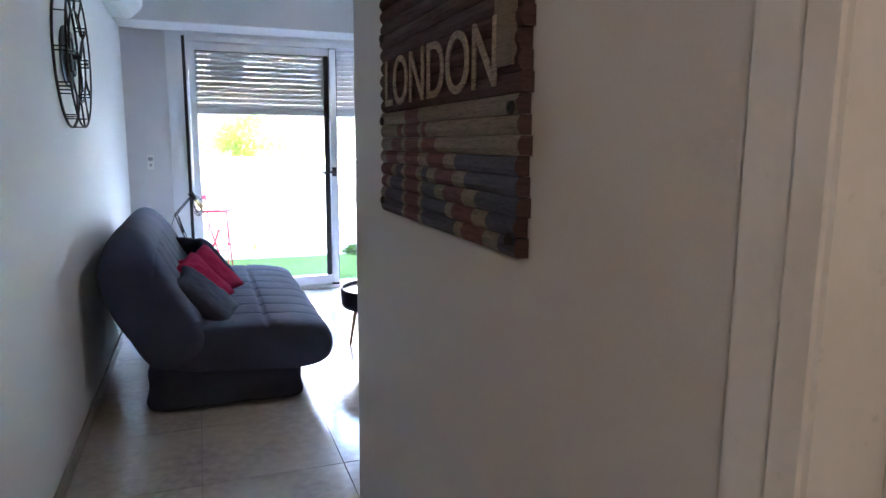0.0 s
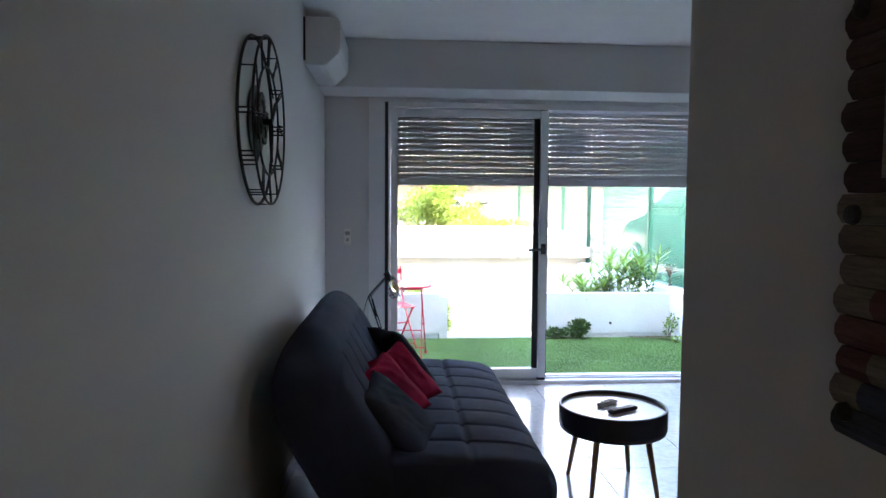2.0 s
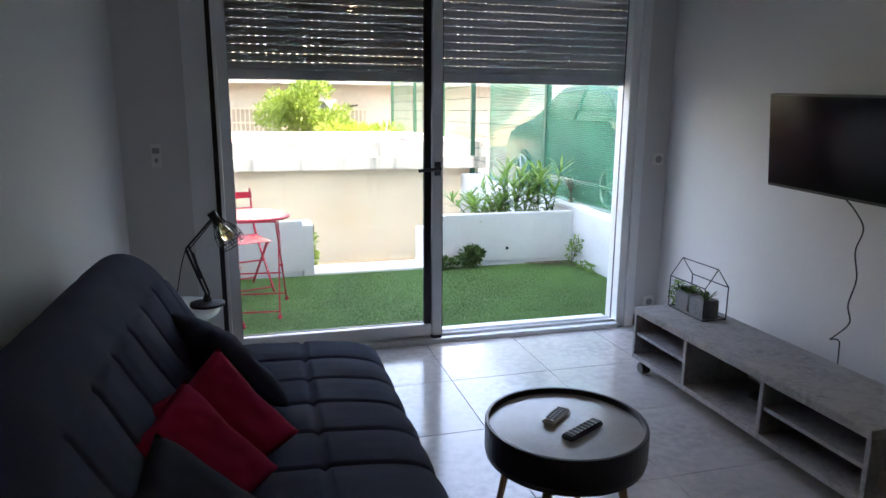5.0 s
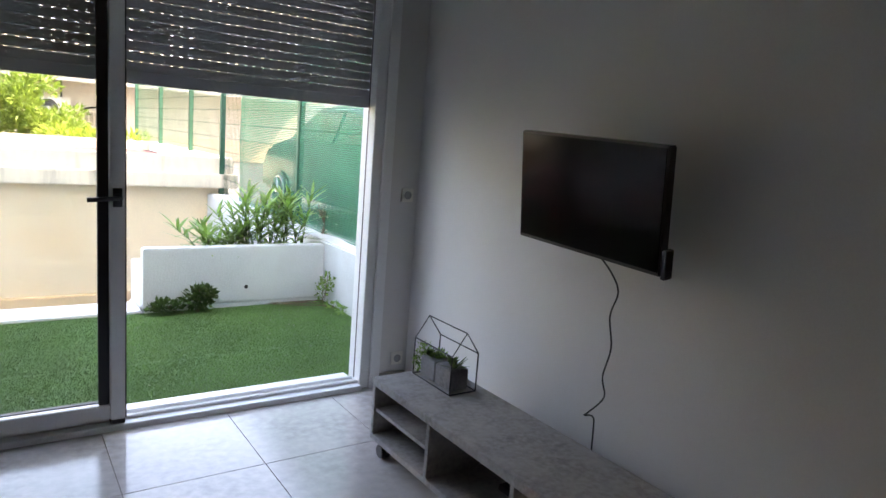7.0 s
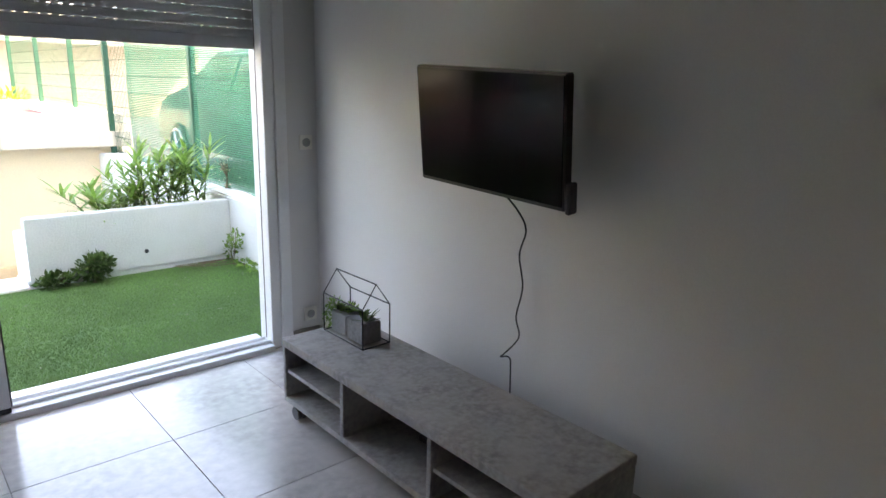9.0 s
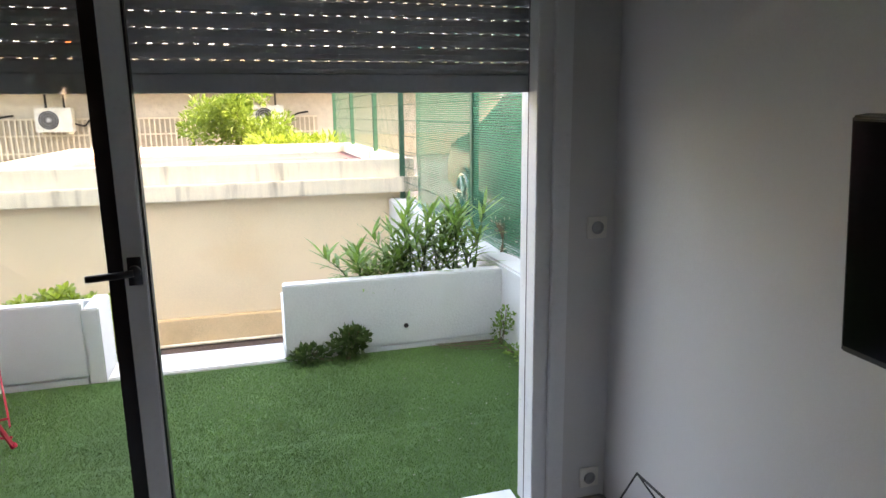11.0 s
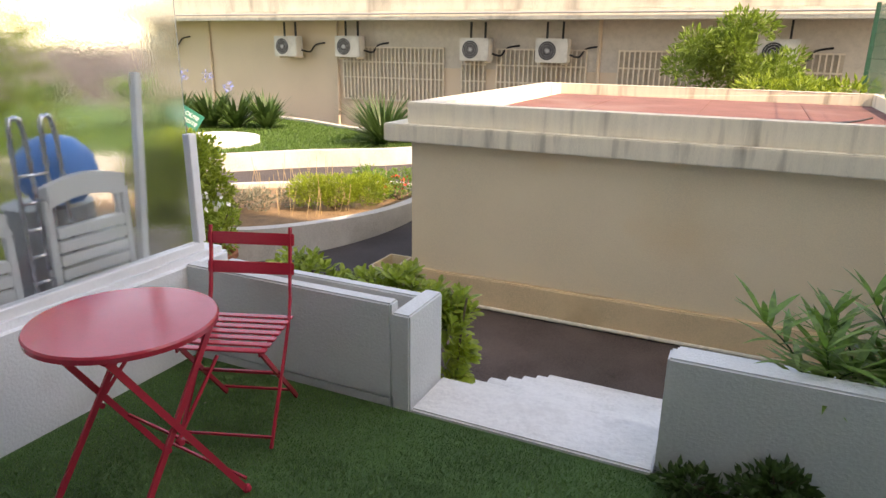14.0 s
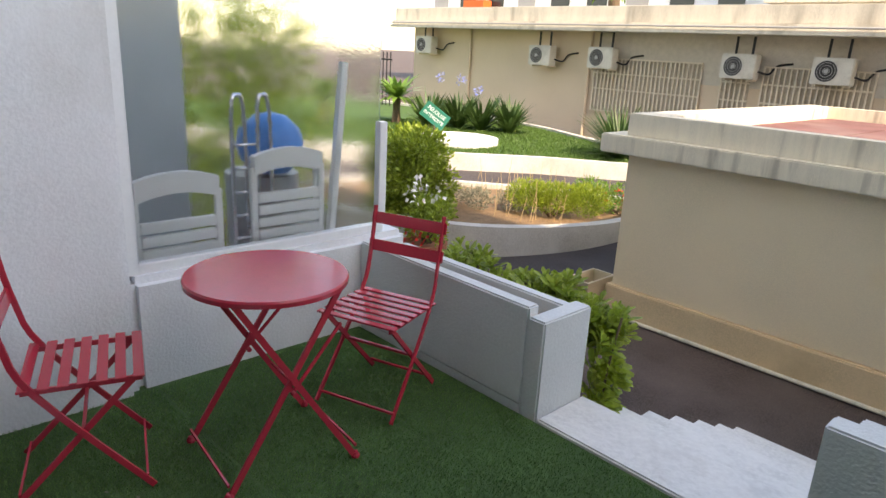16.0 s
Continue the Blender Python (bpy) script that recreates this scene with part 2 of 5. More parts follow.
# ---- building helpers ----
class Build:
    """Collects faces of one part, in plan units."""

    def __init__(self):
        self.v, self.f, self.m = [], [], []

    def add(self, verts, faces, mi=0):
        n = len(self.v)
        self.v += [tuple(p) for p in verts]
        self.f += [tuple(i + n for i in f) for f in faces]
        self.m += [mi] * len(faces)
        return self

    def box(self, x0, x1, y0, y1, z0, z1, mi=0, m=None):
        c = [Vector((x, y, z)) for x in (x0, x1) for y in (y0, y1) for z in (z0, z1)]
        c = [m @ p for p in c] if m else c
        return self.add(c, [(0, 1, 3, 2), (4, 6, 7, 5), (0, 4, 5, 1), (2, 3, 7, 6), (0, 2, 6, 4), (1, 5, 7, 3)], mi)

    def tube(self, pts, r, n=8, closed=False, mi=0, flat=None):
        pts = [Vector(p) for p in pts]
        k = len(pts)
        rs = r if isinstance(r, (list, tuple)) else [r] * k
        rings, up = [], None
        for i, p in enumerate(pts):
            a, b = pts[(i - 1) % k if closed else max(i - 1, 0)], pts[(i + 1) % k if closed else min(i + 1, k - 1)]
            d = (b - a).normalized()
            if up is None:
                up = d.orthogonal().normalized()
            up = (up - d * up.dot(d)).normalized()
            s = d.cross(up)
            rings.append([p + (up * math.cos(q) + s * math.sin(q)) * rs[i] for q in (2 * math.pi * j / n for j in range(n))])
        verts = [q for ring in rings for q in ring]
        faces = [(i * n + j, i * n + (j + 1) % n, ((i + 1) % k) * n + (j + 1) % n, ((i + 1) % k) * n + j) for i in range(k if closed else k - 1) for j in range(n)]
        if not closed:
            faces += [tuple(range(n))[::-1], tuple(range((k - 1) * n, k * n))]
        return self.add(verts, faces, mi)

    def lathe(self, prof, n=32, c=(0, 0, 0), mi=0):
        verts = [(c[0] + r * math.cos(2 * math.pi * j / n), c[1] + r * math.sin(2 * math.pi * j / n), c[2] + z) for r, z in prof for j in range(n)]
        faces = [(i * n + j, i * n + (j + 1) % n, (i + 1) * n + (j + 1) % n, (i + 1) * n + j) for i in range(len(prof) - 1) for j in range(n)]
        faces += [tuple(range(n))[::-1], tuple(range((len(prof) - 1) * n, len(prof) * n))]
        return self.add(verts, faces, mi)

    def prism(self, poly, z0, z1, mi=0):
        n = len(poly)
        verts = [(x, y, z0) for x, y in poly] + [(x, y, z1) for x, y in poly]
        return self.add(verts, [tuple(range(n))[::-1], tuple(range(n, 2 * n))] + [(i, (i + 1) % n, n + (i + 1) % n, n + i) for i in range(n)], mi)

    def wallrun(self, line, w, z0, z1, mi=0):
        """A low wall of width w along a line of points."""
        P = [Vector((x, y, 0)) for x, y in line]
        L, R = [], []
        for i, p in enumerate(P):
            d = (P[min(i + 1, len(P) - 1)] - P[max(i - 1, 0)]).normalized()
            s = Vector((-d.y, d.x, 0)) * w / 2
            L.append((p + s)[:2])
            R.append((p - s)[:2])
        for i in range(len(P) - 1):
            self.prism([L[i], R[i], R[i + 1], L[i + 1]], z0, z1, mi)
        return self

    def done(self, name, mats, parent=None, bevel=0.0, smooth=False, segs=2):
        me = bpy.data.meshes.new(name)
        me.from_pydata([(x * K, y * K, z * K) for x, y, z in self.v], [], self.f)
        for m in (mats if isinstance(mats, (list, tuple)) else [mats]):
            me.materials.append(m)
        me.polygons.foreach_set("material_index", self.m)
        bm = bmesh.new()
        bm.from_mesh(me)
        bmesh.ops.remove_doubles(bm, verts=bm.verts, dist=1e-5)
        bmesh.ops.recalc_face_normals(bm, faces=bm.faces)
        if bevel:
            es = [e for e in bm.edges if len(e.link_faces) == 2 and e.calc_face_angle(0) > 0.6]
            bmesh.ops.bevel(bm, geom=es, offset=bevel * K, segments=segs, affect="EDGES", clamp_overlap=True)
        bm.to_mesh(me)
        bm.free()
        if smooth:
            me.polygons.foreach_set("use_smooth", [True] * len(me.polygons))
        ob = new(name, me)
        if parent:
            ob.parent = parent
        return ob


def thing(name, at, label, category, group="", rz=0.0):
    e = new(name)
    e.empty_display_size = 0.05
    e.matrix_basis = pose(at[0] * K, at[1] * K, at[2] * K, 0, 0, rz)
    return tagged(e, label, category, group)


def setting(b, name, mats, label, bevel=0.0):
    return tagged(b.done(name, mats, bevel=bevel), label, kind="structure")


def curve(pts, n=12):
    """A smooth line through points."""
    pts = [Vector(p) for p in pts]
    out = []
    for i in range(len(pts) - 1):
        p0, p1, p2, p3 = pts[max(i - 1, 0)], pts[i], pts[i + 1], pts[min(i + 2, len(pts) - 1)]
        for s in range(n):
            t = s / n
            out.append(0.5 * (2 * p1 + (p2 - p0) * t + (2 * p0 - 5 * p1 + 4 * p2 - p3) * t * t + (3 * p1 - p0 - 3 * p2 + p3) * t ** 3))
    return out + [pts[-1]]


def leaves(b, rnd, centres, n, size, ratio=0.35, up=0.3, mi=0):
    """n bent leaves spread over blobs (x, y, z, rx, ry, rz)."""
    for _ in range(n):
        c = rnd.choice(centres)
        d = Vector((rnd.gauss(0, 1), rnd.gauss(0, 1), rnd.gauss(0, 1))).normalized()
        r = rnd.random() ** 0.4
        p = Vector((c[0] + d.x * c[3] * r, c[1] + d.y * c[4] * r, c[2] + d.z * c[5] * r))
        a = (d + Vector((rnd.gauss(0, .5), rnd.gauss(0, .5), up + rnd.gauss(0, .5)))).normalized()
        s = a.cross(Vector((rnd.gauss(0, 1), rnd.gauss(0, 1), rnd.gauss(0, 1)))).normalized()
        nn = a.cross(s)
        l = size * rnd.uniform(0.6, 1.3)
        w = l * ratio * 0.5
        b.add([p, p + a * l * .5 + s * w + nn * l * .06, p + a * l - nn * l * .08, p + a * l * .5 - s * w + nn * l * .06], [(0, 1, 2), (0, 2, 3)], mi)
    return b


def blade_leaf(b, base, direction, length, width, droop, segs=4, mi=0):
    """A long narrow leaf that bows under its weight."""
    p, d = Vector(base), Vector(direction).normalized()
    s = d.cross(Vector((0, 0, 1)))
    s = (s if s.length > 1e-3 else Vector((1, 0, 0))).normalized()
    vs = []
    for i in range(segs + 1):
        t = i / segs
        w = width * (math.sin(math.pi * (0.12 + 0.88 * t)) + 0.02) * 0.5
        vs += [p - s * w, p + s * w]
        p = p + d * length / segs
        d = (d + Vector((0, 0, -droop / segs))).normalized()
    b.add(vs, [(2 * i, 2 * i + 1, 2 * i + 3, 2 * i + 2) for i in range(segs)], mi)


# ---- the room ----
W = 6.43
floor = setting(Build().box(-0.75, 2.85, -1.0, W + 0.12, -0.12, -0.006), "floor", GROUT, "glossy grey square ceramic floor tiles")
b = Build().box(-0.75, -0.56, -1.0, W + 0.22, -0.1, 2.7)
setting(b, "wall_west", PAINT, "plain white painted wall with a clock")
setting(Build().box(2.64, 2.85, -1.0, W + 0.22, -0.1, 2.7), "wall_east", PAINT, "plain white painted wall behind the television")
setting(Build().box(-0.56, 2.64, -1.0, -0.8, -0.1, 2.7), "wall_south", PAINT, "plain white painted wall")
b = Build().box(-0.56, -0.12, W, W + 0.22, -0.1, 2.53).box(2.40, 2.64, W, W + 0.22, -0.1, 2.53).box(-0.12, 2.40, W, W + 0.22, 2.17, 2.53)
setting(b, "wall_north", PAINT, "white painted wall round the sliding window")
setting(Build().box(-0.56, 2.64, -0.8, W + 0.22, 2.53, 2.7), "ceiling", CEIL, "plain white ceiling")
setting(Build().box(-0.56, 2.64, 6.0, W - 0.003, 2.2, 2.527), "soffit", PAINT, "white boxed soffit over the window", bevel=0.004)
setting(Build().box(0.39, 0.50, 0.90, 2.31, -0.004, 2.527), "wall_partition", PAINT, "off-white partition wall with a picture", bevel=0.006)
b = Build().box(0.365, 0.52, 0.80, 0.885, 0, 2.1).box(0.355, 0.365, 0.80, 0.835, 0, 2.1).box(0.38, 0.52, 0.885, 0.897, 0, 2.1).box(0.365, 0.52, -0.05, 0.885, 2.1, 2.2).box(0.40, 0.50, -0.8, 0.80, 2.2, 2.527)
b.box(0.365, 0.52, -0.1, -0.02, 0, 2.1)
b.box(0.40, 0.50, -0.8, -0.1, 0, 2.2)
setting(b, "door_frame", ALU, "white moulded door frame", bevel=0.008)
setting(Build().box(0.43, 0.47, -0.02, 0.80, 0.005, 2.1), "door_1", WPLAST, "closed plain white interior door", bevel=0.004)
b = Build().box(-0.548, -0.15, W - 0.012, W - 0.001, 0, 0.075).box(2.45, 2.628, W - 0.012, W - 0.001, 0, 0.075).box(2.628, 2.639, 3.6, W - 0.001, 0, 0.07).box(-0.559, -0.548, -0.8, W - 0.001, 0, 0.07)
setting(b, "baseboard", PLINTH, "grey tiled skirting along the walls", bevel=0.002)

# ---- sliding window ----
win = thing("window_1", (0, W, 0), "white aluminium sliding window, one leaf slid open", "window")
tagged(win, kind="structure")
b = Build().box(-0.23, -0.12, -0.018, 0.0, 0, 2.28).box(2.40, 2.46, -0.018, 0.0, 0, 2.28).box(-0.12, 2.40, -0.018, 0.0, 2.175, 2.28)
b.done("casing", ALU, win, 0.003)
b = Build().box(-0.12, -0.108, -0.03, 0.2, 0, 2.17).box(-0.083, -0.068, -0.03, 0.2, 0, 2.17).box(-0.12, -0.068, 0.03, 0.2, 0, 2.17)
b.box(2.345, 2.40, 0.0, 0.07, 0, 2.17).box(2.375, 2.40, 0.07, 0.2, 0, 2.17).box(-0.068, 2.345, -0.03, 0.2, 2.125, 2.17).box(-0.068, 2.345, -0.03, 0.2, -0.06, 0.028).box(-0.068, 2.345, 0.02, 0.032, 0.028, 0.045).box(-0.068, 2.345, 0.085, 0.097, 0.028, 0.045)
b.done("frame", ALU, win, 0.003)
Build().box(-0.108, -0.083, -0.025, 0.03, 0.03, 2.165).box(2.36, 2.375, 0.072, 0.11, 0.03, 2.15).done("channel", BLACK, win)
b = Build().box(-0.065, -0.015, -0.012, 0.03, 0.05, 2.12).box(1.085, 1.145, -0.02, 0.03, 0.05, 2.12).box(-0.015, 1.085, -0.012, 0.03, 0.05, 0.12).box(-0.015, 1.085, -0.012, 0.03, 2.06, 2.12)
b.done("sash", ALU, win, 0.004)
b = Build().box(1.04, 1.083, 0.0, 0.028, 0.12, 2.06).box(1.146, 1.152, -0.012, 0.034, 0.05, 2.12).box(1.08, 1.12, 0.045, 0.09, 0.05, 2.12).box(-0.02, 1.10, 0.05, 0.08, 0.05, 0.115).box(-0.02, 1.10, 0.05, 0.08, 2.06, 2.12).box(-0.06, -0.015, 0.05, 0.08, 0.05, 2.12)
b.box(1.085, 1.145, -0.022, 0.03, 0.03, 0.05).box(1.085, 1.145, -0.022, 0.03, 2.12, 2.145)
b.done("rear_sash", BLACK, win, 0.003)
g = Build().box(-0.015, 1.04, 0.006, 0.010, 0.12, 2.06).done("pane", GLASS, win)
g.visible_shadow = False
b = Build().tube([(1.115, -0.02, 1.06), (1.115, -0.05, 1.06)], 0.018, 14).box(1.097, 1.133, -0.028, -0.018, 1.02, 1.10)
b.tube(curve([(1.115, -0.05, 1.06), (1.075, -0.056, 1.057), (0.995, -0.054, 1.052)], 5), 0.010, 10)
b.done("handle", PLAST, win, smooth=True)
Build().box(-0.103, -0.087, -0.034, -0.02, 1.06, 1.15).done("catch", PLAST, win, 0.003)

# roller shutter, half lowered
shut = thing("roller_shutter", (0, W + 0.13, 0), "grey half-lowered roller shutter with light slots", "shutter")
PITCH = 0.0445


def slat_mesh():
    b = Build()
    prof = [(0.0, 0.0031), (-0.003, 0.009), (-0.0045, 0.022), (-0.0035, 0.038), (0.0, 0.0445)]
    x0, x1 = -0.06, 2.39
    for (y0, z0), (y1, z1) in zip(prof, prof[1:]):
        b.add([(x0, y0, z0), (x1, y0, z0), (x1, y1, z1), (x0, y1, z1)], [(0, 1, 2, 3)])
        b.add([(x0, y0 + .008, z0), (x1, y0 + .008, z0), (x1, y1 + .008, z1), (x0, y1 + .008, z1)], [(0, 1, 2, 3)])
    b.add([(x0, 0, .0031), (x1, 0, .0031), (x1, .008, .0031), (x0, .008, .0031)], [(0, 1, 2, 3)])
    x = x0
    while x < x1:
        b.box(x, min(x + 0.027, x1), 0.001, 0.007, 0, 0.0033)
        x += 0.042
    return b


first = None
for i in range(13):
    if first is None:
        first = slat_mesh().done("slat", SHUT, shut)
        o = first
    else:
        o = new("slat", first.data)
        o.parent = shut
    o.location = (0, 0, (1.60 + i * PITCH) * K)
Build().box(-0.06, 2.39, -0.008, 0.012, 1.55, 1.605).done("bottom_bar", SHUT, shut, 0.004)

# wall plates
def plate(name, x, z, w, h, label, round_face):
    e = thing(name, (x, W, z), label, "socket")
    Build().box(-w / 2, w / 2, -0.012, -0.001, -h / 2, h / 2).done("plate", PLATE, e, 0.003)
    m = Matrix.Rotation(radians(90), 4, "X")
    if round_face:
        bb = Build().lathe([(0.022, 0), (0.022, 0.004), (0.016, 0.0045), (0.015, 0.001), (0.001, 0.001)], 24)
        bb.v = [tuple(m @ Vector(p) + Vector((0, -0.012, 0))) for p in bb.v]
        bb.done("insert", GREYP, e)
    else:
        Build().box(-0.018, 0.018, -0.016, -0.0115, 0.012, 0.04).done("display", GREYP, e, 0.002)
        Build().box(-0.008, 0.008, -0.015, -0.0115, -0.035, -0.012).done("button", GREYP, e, 0.002)
    return e


plate("thermostat_switch", 2.57, 1.095, 0.075, 0.075, "square white wall switch with round dial", True)
plate("wall_socket", 2.573, 0.155, 0.075, 0.075, "square white wall socket above the skirting", True)
plate("remote_holder", -0.39, 1.15, 0.05, 0.12, "white air conditioner remote on the wall", False)

# air conditioner
ac = thing("air_conditioner", (-0.56, 5.3, 2.2), "white wall air conditioner under the ceiling", "air conditioner")
prof = [(0.002, 0.0), (0.09, -0.008), (0.13, -0.002), (0.20, 0.065), (0.212, 0.10), (0.212, 0.24), (0.2, 0.262), (0.17, 0.27), (0.002, 0.27)]
n = len(prof)
Build().add([(x, 0, z) for x, z in prof] + [(x, 0.66, z) for x, z in prof], [tuple(range(n)), tuple(range(n, 2 * n))] + [(i, (i + 1) % n, n + (i + 1) % n, n + i) for i in range(n)]).done("body", WPLAST, ac, 0.006)
Build().box(0.12, 0.205, 0.03, 0.63, 0.004, 0.012, m=Matrix.Rotation(radians(-25), 4, "Y") @ Matrix.Translation((0, 0, 0.045))).done("vent", BLACK, ac)
Build().box(0.001, 0.012, -0.006, 0.67, 0.02, 0.265).done("back_plate", BLACK, ac)

# wall clock: wire drum with bars for the hours and a dark centre
clock = thing("wall_clock", (-0.56, 3.93, 1.69), "large black wire skeleton clock with Roman numerals", "clock")


def ring(r, x, n=48):
    return [(x, r * math.sin(2 * math.pi * i / n), r * math.cos(2 * math.pi * i / n)) for i in range(n)]


b = Build()
for r, x, w in ((0.31, 0.012, 0.006), (0.31, 0.062, 0.0045), (0.20, 0.055, 0.0045)):
    b.tube(ring(r, x), w, 6, True)
counts = (3, 1, 2, 3, 2, 1, 2, 3, 4, 2, 1, 2)
for h in range(12):
    a0 = 2 * math.pi * h / 12
    k = counts[h]
    for j in range(k):
        a = a0 + (j - (k - 1) / 2) * 0.055
        s, c = math.sin(a), math.cos(a)
        b.tube([(0.055, 0.2 * s, 0.2 * c), (0.062, 0.31 * s, 0.31 * c), (0.012, 0.31 * s, 0.31 * c)], 0.0035, 5)
    if h % 3 == 1 or h % 5 == 0:
        s1, c1, s2, c2 = math.sin(a0 - .13), math.cos(a0 - .13), math.sin(a0 + .1), math.cos(a0 + .1)
        b.tube([(0.055, 0.2 * s1, 0.2 * c1), (0.062, 0.31 * s2, 0.31 * c2)], 0.0035, 5)
    if h % 3 == 0:
        b.tube([(0.07, 0.09 * math.sin(a0 + .2), 0.09 * math.cos(a0 + .2)), (0.055, 0.2 * math.sin(a0), 0.2 * math.cos(a0))], 0.003, 5)
b.done("wire_frame", IRON, clock, smooth=True)
rot = Matrix.Rotation(radians(90), 4, "Y")
b = Build().lathe([(0.13, 0.004), (0.135, 0.012), (0.125, 0.016), (0.001, 0.016)], 40)
for gx, gy, gr in ((0.03, 0.03, 0.045), (-0.04, -0.01, 0.06), (0.03, -0.05, 0.035), (-0.01, 0.07, 0.03)):
    for k in range(18):
        a = 2 * math.pi * k / 18
        b.box(-0.006, 0.006, gr - 0.004, gr + 0.008, 0.03, 0.036, m=Matrix.Translation((gx, gy, 0)) @ Matrix.Rotation(a, 4, "Z"))
    b.lathe([(gr, 0.03), (gr, 0.036), (gr * 0.7, 0.036), (gr * 0.65, 0.03)], 24, (gx, gy, 0))
b.v = [tuple(rot @ Vector(p)) for p in b.v]
b.done("gear_disc", mat("clock_disc", (0.05, 0.055, 0.06), 0.4, 0.6, var=0.2), clock)
b = Build().tube([(0.06, 0, 0), (0.06, 0.03, -0.15)], 0.006, 6).tube([(0.066, 0, 0), (0.066, 0.09, 0.08)], 0.007, 6).tube([(0.0, 0, 0), (0.07, 0, 0)], 0.012, 10)
b.done("clock_pointer", IRON, clock)

# picture of painted planks on the partition
pic = thing("plank_picture", (0.39, 1.265, 1.17), "flag and city name painted on dark corrugated planks", "picture")
PW, PH, NP = 0.675, 0.86, 32


def flag(u, v):
    """Colour of the painting at u from its near edge, v from its foot."""
    u = PW - u
    if 0.215 < v < 0.375:
        return 0
    if v >= 0.375:
        w = v - 0.40 - (PW - u) * 0.12
        return 0 if w <= 0 else (2 if 0.18 < u < 0.26 else (3 if w > 0.12 and (u + w) % 0.3 < 0.09 else 1))
    x = u - 0.22
    if abs(x) < 0.04:
        return 2
    if abs(x) < 0.062 or v > 0.18:
        return 1
    d = abs(x) * 0.62 - (0.205 - v)
    if d < -0.05:
        return 3
    return 2 if abs(d) < 0.026 else (3 if d > 0.06 and v < 0.13 else 1)


for i in range(NP):
    z0, z1 = PH * i / NP, PH * (i + 1) / NP - 0.0008
    jit = 0.004 * math.sin(i * 2.1)
    b = Build()
    C = 64
    sec = [(-0.002, z0), (-0.0185, z0 + 0.0003), (-0.0235, z0 + 0.009), (-0.0235, z1 - 0.009), (-0.0185, z1 - 0.0003), (-0.002, z1)]
    for c in range(C):
        u0, u1 = PW * c / C + (jit if c == 0 else 0), PW * (c + 1) / C + (jit if c == C - 1 else 0)
        q = flag((u0 + u1) / 2 + 0.002 * math.sin(i * 1.7), (z0 + z1) / 2)
        for (xa, za), (xb, zb) in zip(sec, sec[1:]):
            b.add([(xa, u0, za), (xa, u1, za), (xb, u1, zb), (xb, u0, zb)], [(0, 1, 2, 3)], q)
    b.add([(x, PW + jit, z) for x, z in sec], [(0, 1, 2, 3, 4, 5)], 0)
    b.add([(x, jit, z) for x, z in sec], [(5, 4, 3, 2, 1, 0)], 0)
    b.done("plank", [PBROWN, PCREAM, PRED, PBLUE], pic)
for u, txt, size in ((PW - 0.045, "LONDON", 0.135),):
    fc = bpy.data.curves.new("lettering", "FONT")
    fc.body, fc.size, fc.extrude = txt, size * K, 0.0015
    o = new("lettering_curve", fc)
    bpy.context.view_layer.update()
    me = bpy.data.meshes.new_from_object(o.evaluated_get(bpy.context.evaluated_depsgraph_get()))
    bpy.data.objects.remove(o)
    w = max(v.co.x for v in me.vertices)
    for v in me.vertices:
        v.co.x *= 0.57 * K / w
    me.materials.clear()
    me.materials.append(PLETTER)
    o = new("lettering", me)
    o.parent = pic
    o.matrix_basis = Matrix(((0, 0, -1, -0.0265 * K), (-1, 0, 0, u * K), (0, 1, 0, 0.226 * K), (0, 0, 0, 1)))
Build().box(-0.027, -0.02, 0.012, 0.068, 0.25, 0.34).done("stamp", PCREAM, pic)
nail = None
for y in (0.015, PW - 0.02):
    for z in (0.024, 0.196, 0.37, 0.54, 0.71):
        if nail is None:
            nail = o = Build().lathe([(0.009, 0), (0.008, 0.005), (0.002, 0.007)], 10).done("nail", IRON, pic)
        else:
            o = new("nail", nail.data)
            o.parent = pic
        o.matrix_basis = Matrix.Translation((-0.024 * K, y * K, z * K)) @ Matrix.Rotation(radians(-90), 4, "Y")

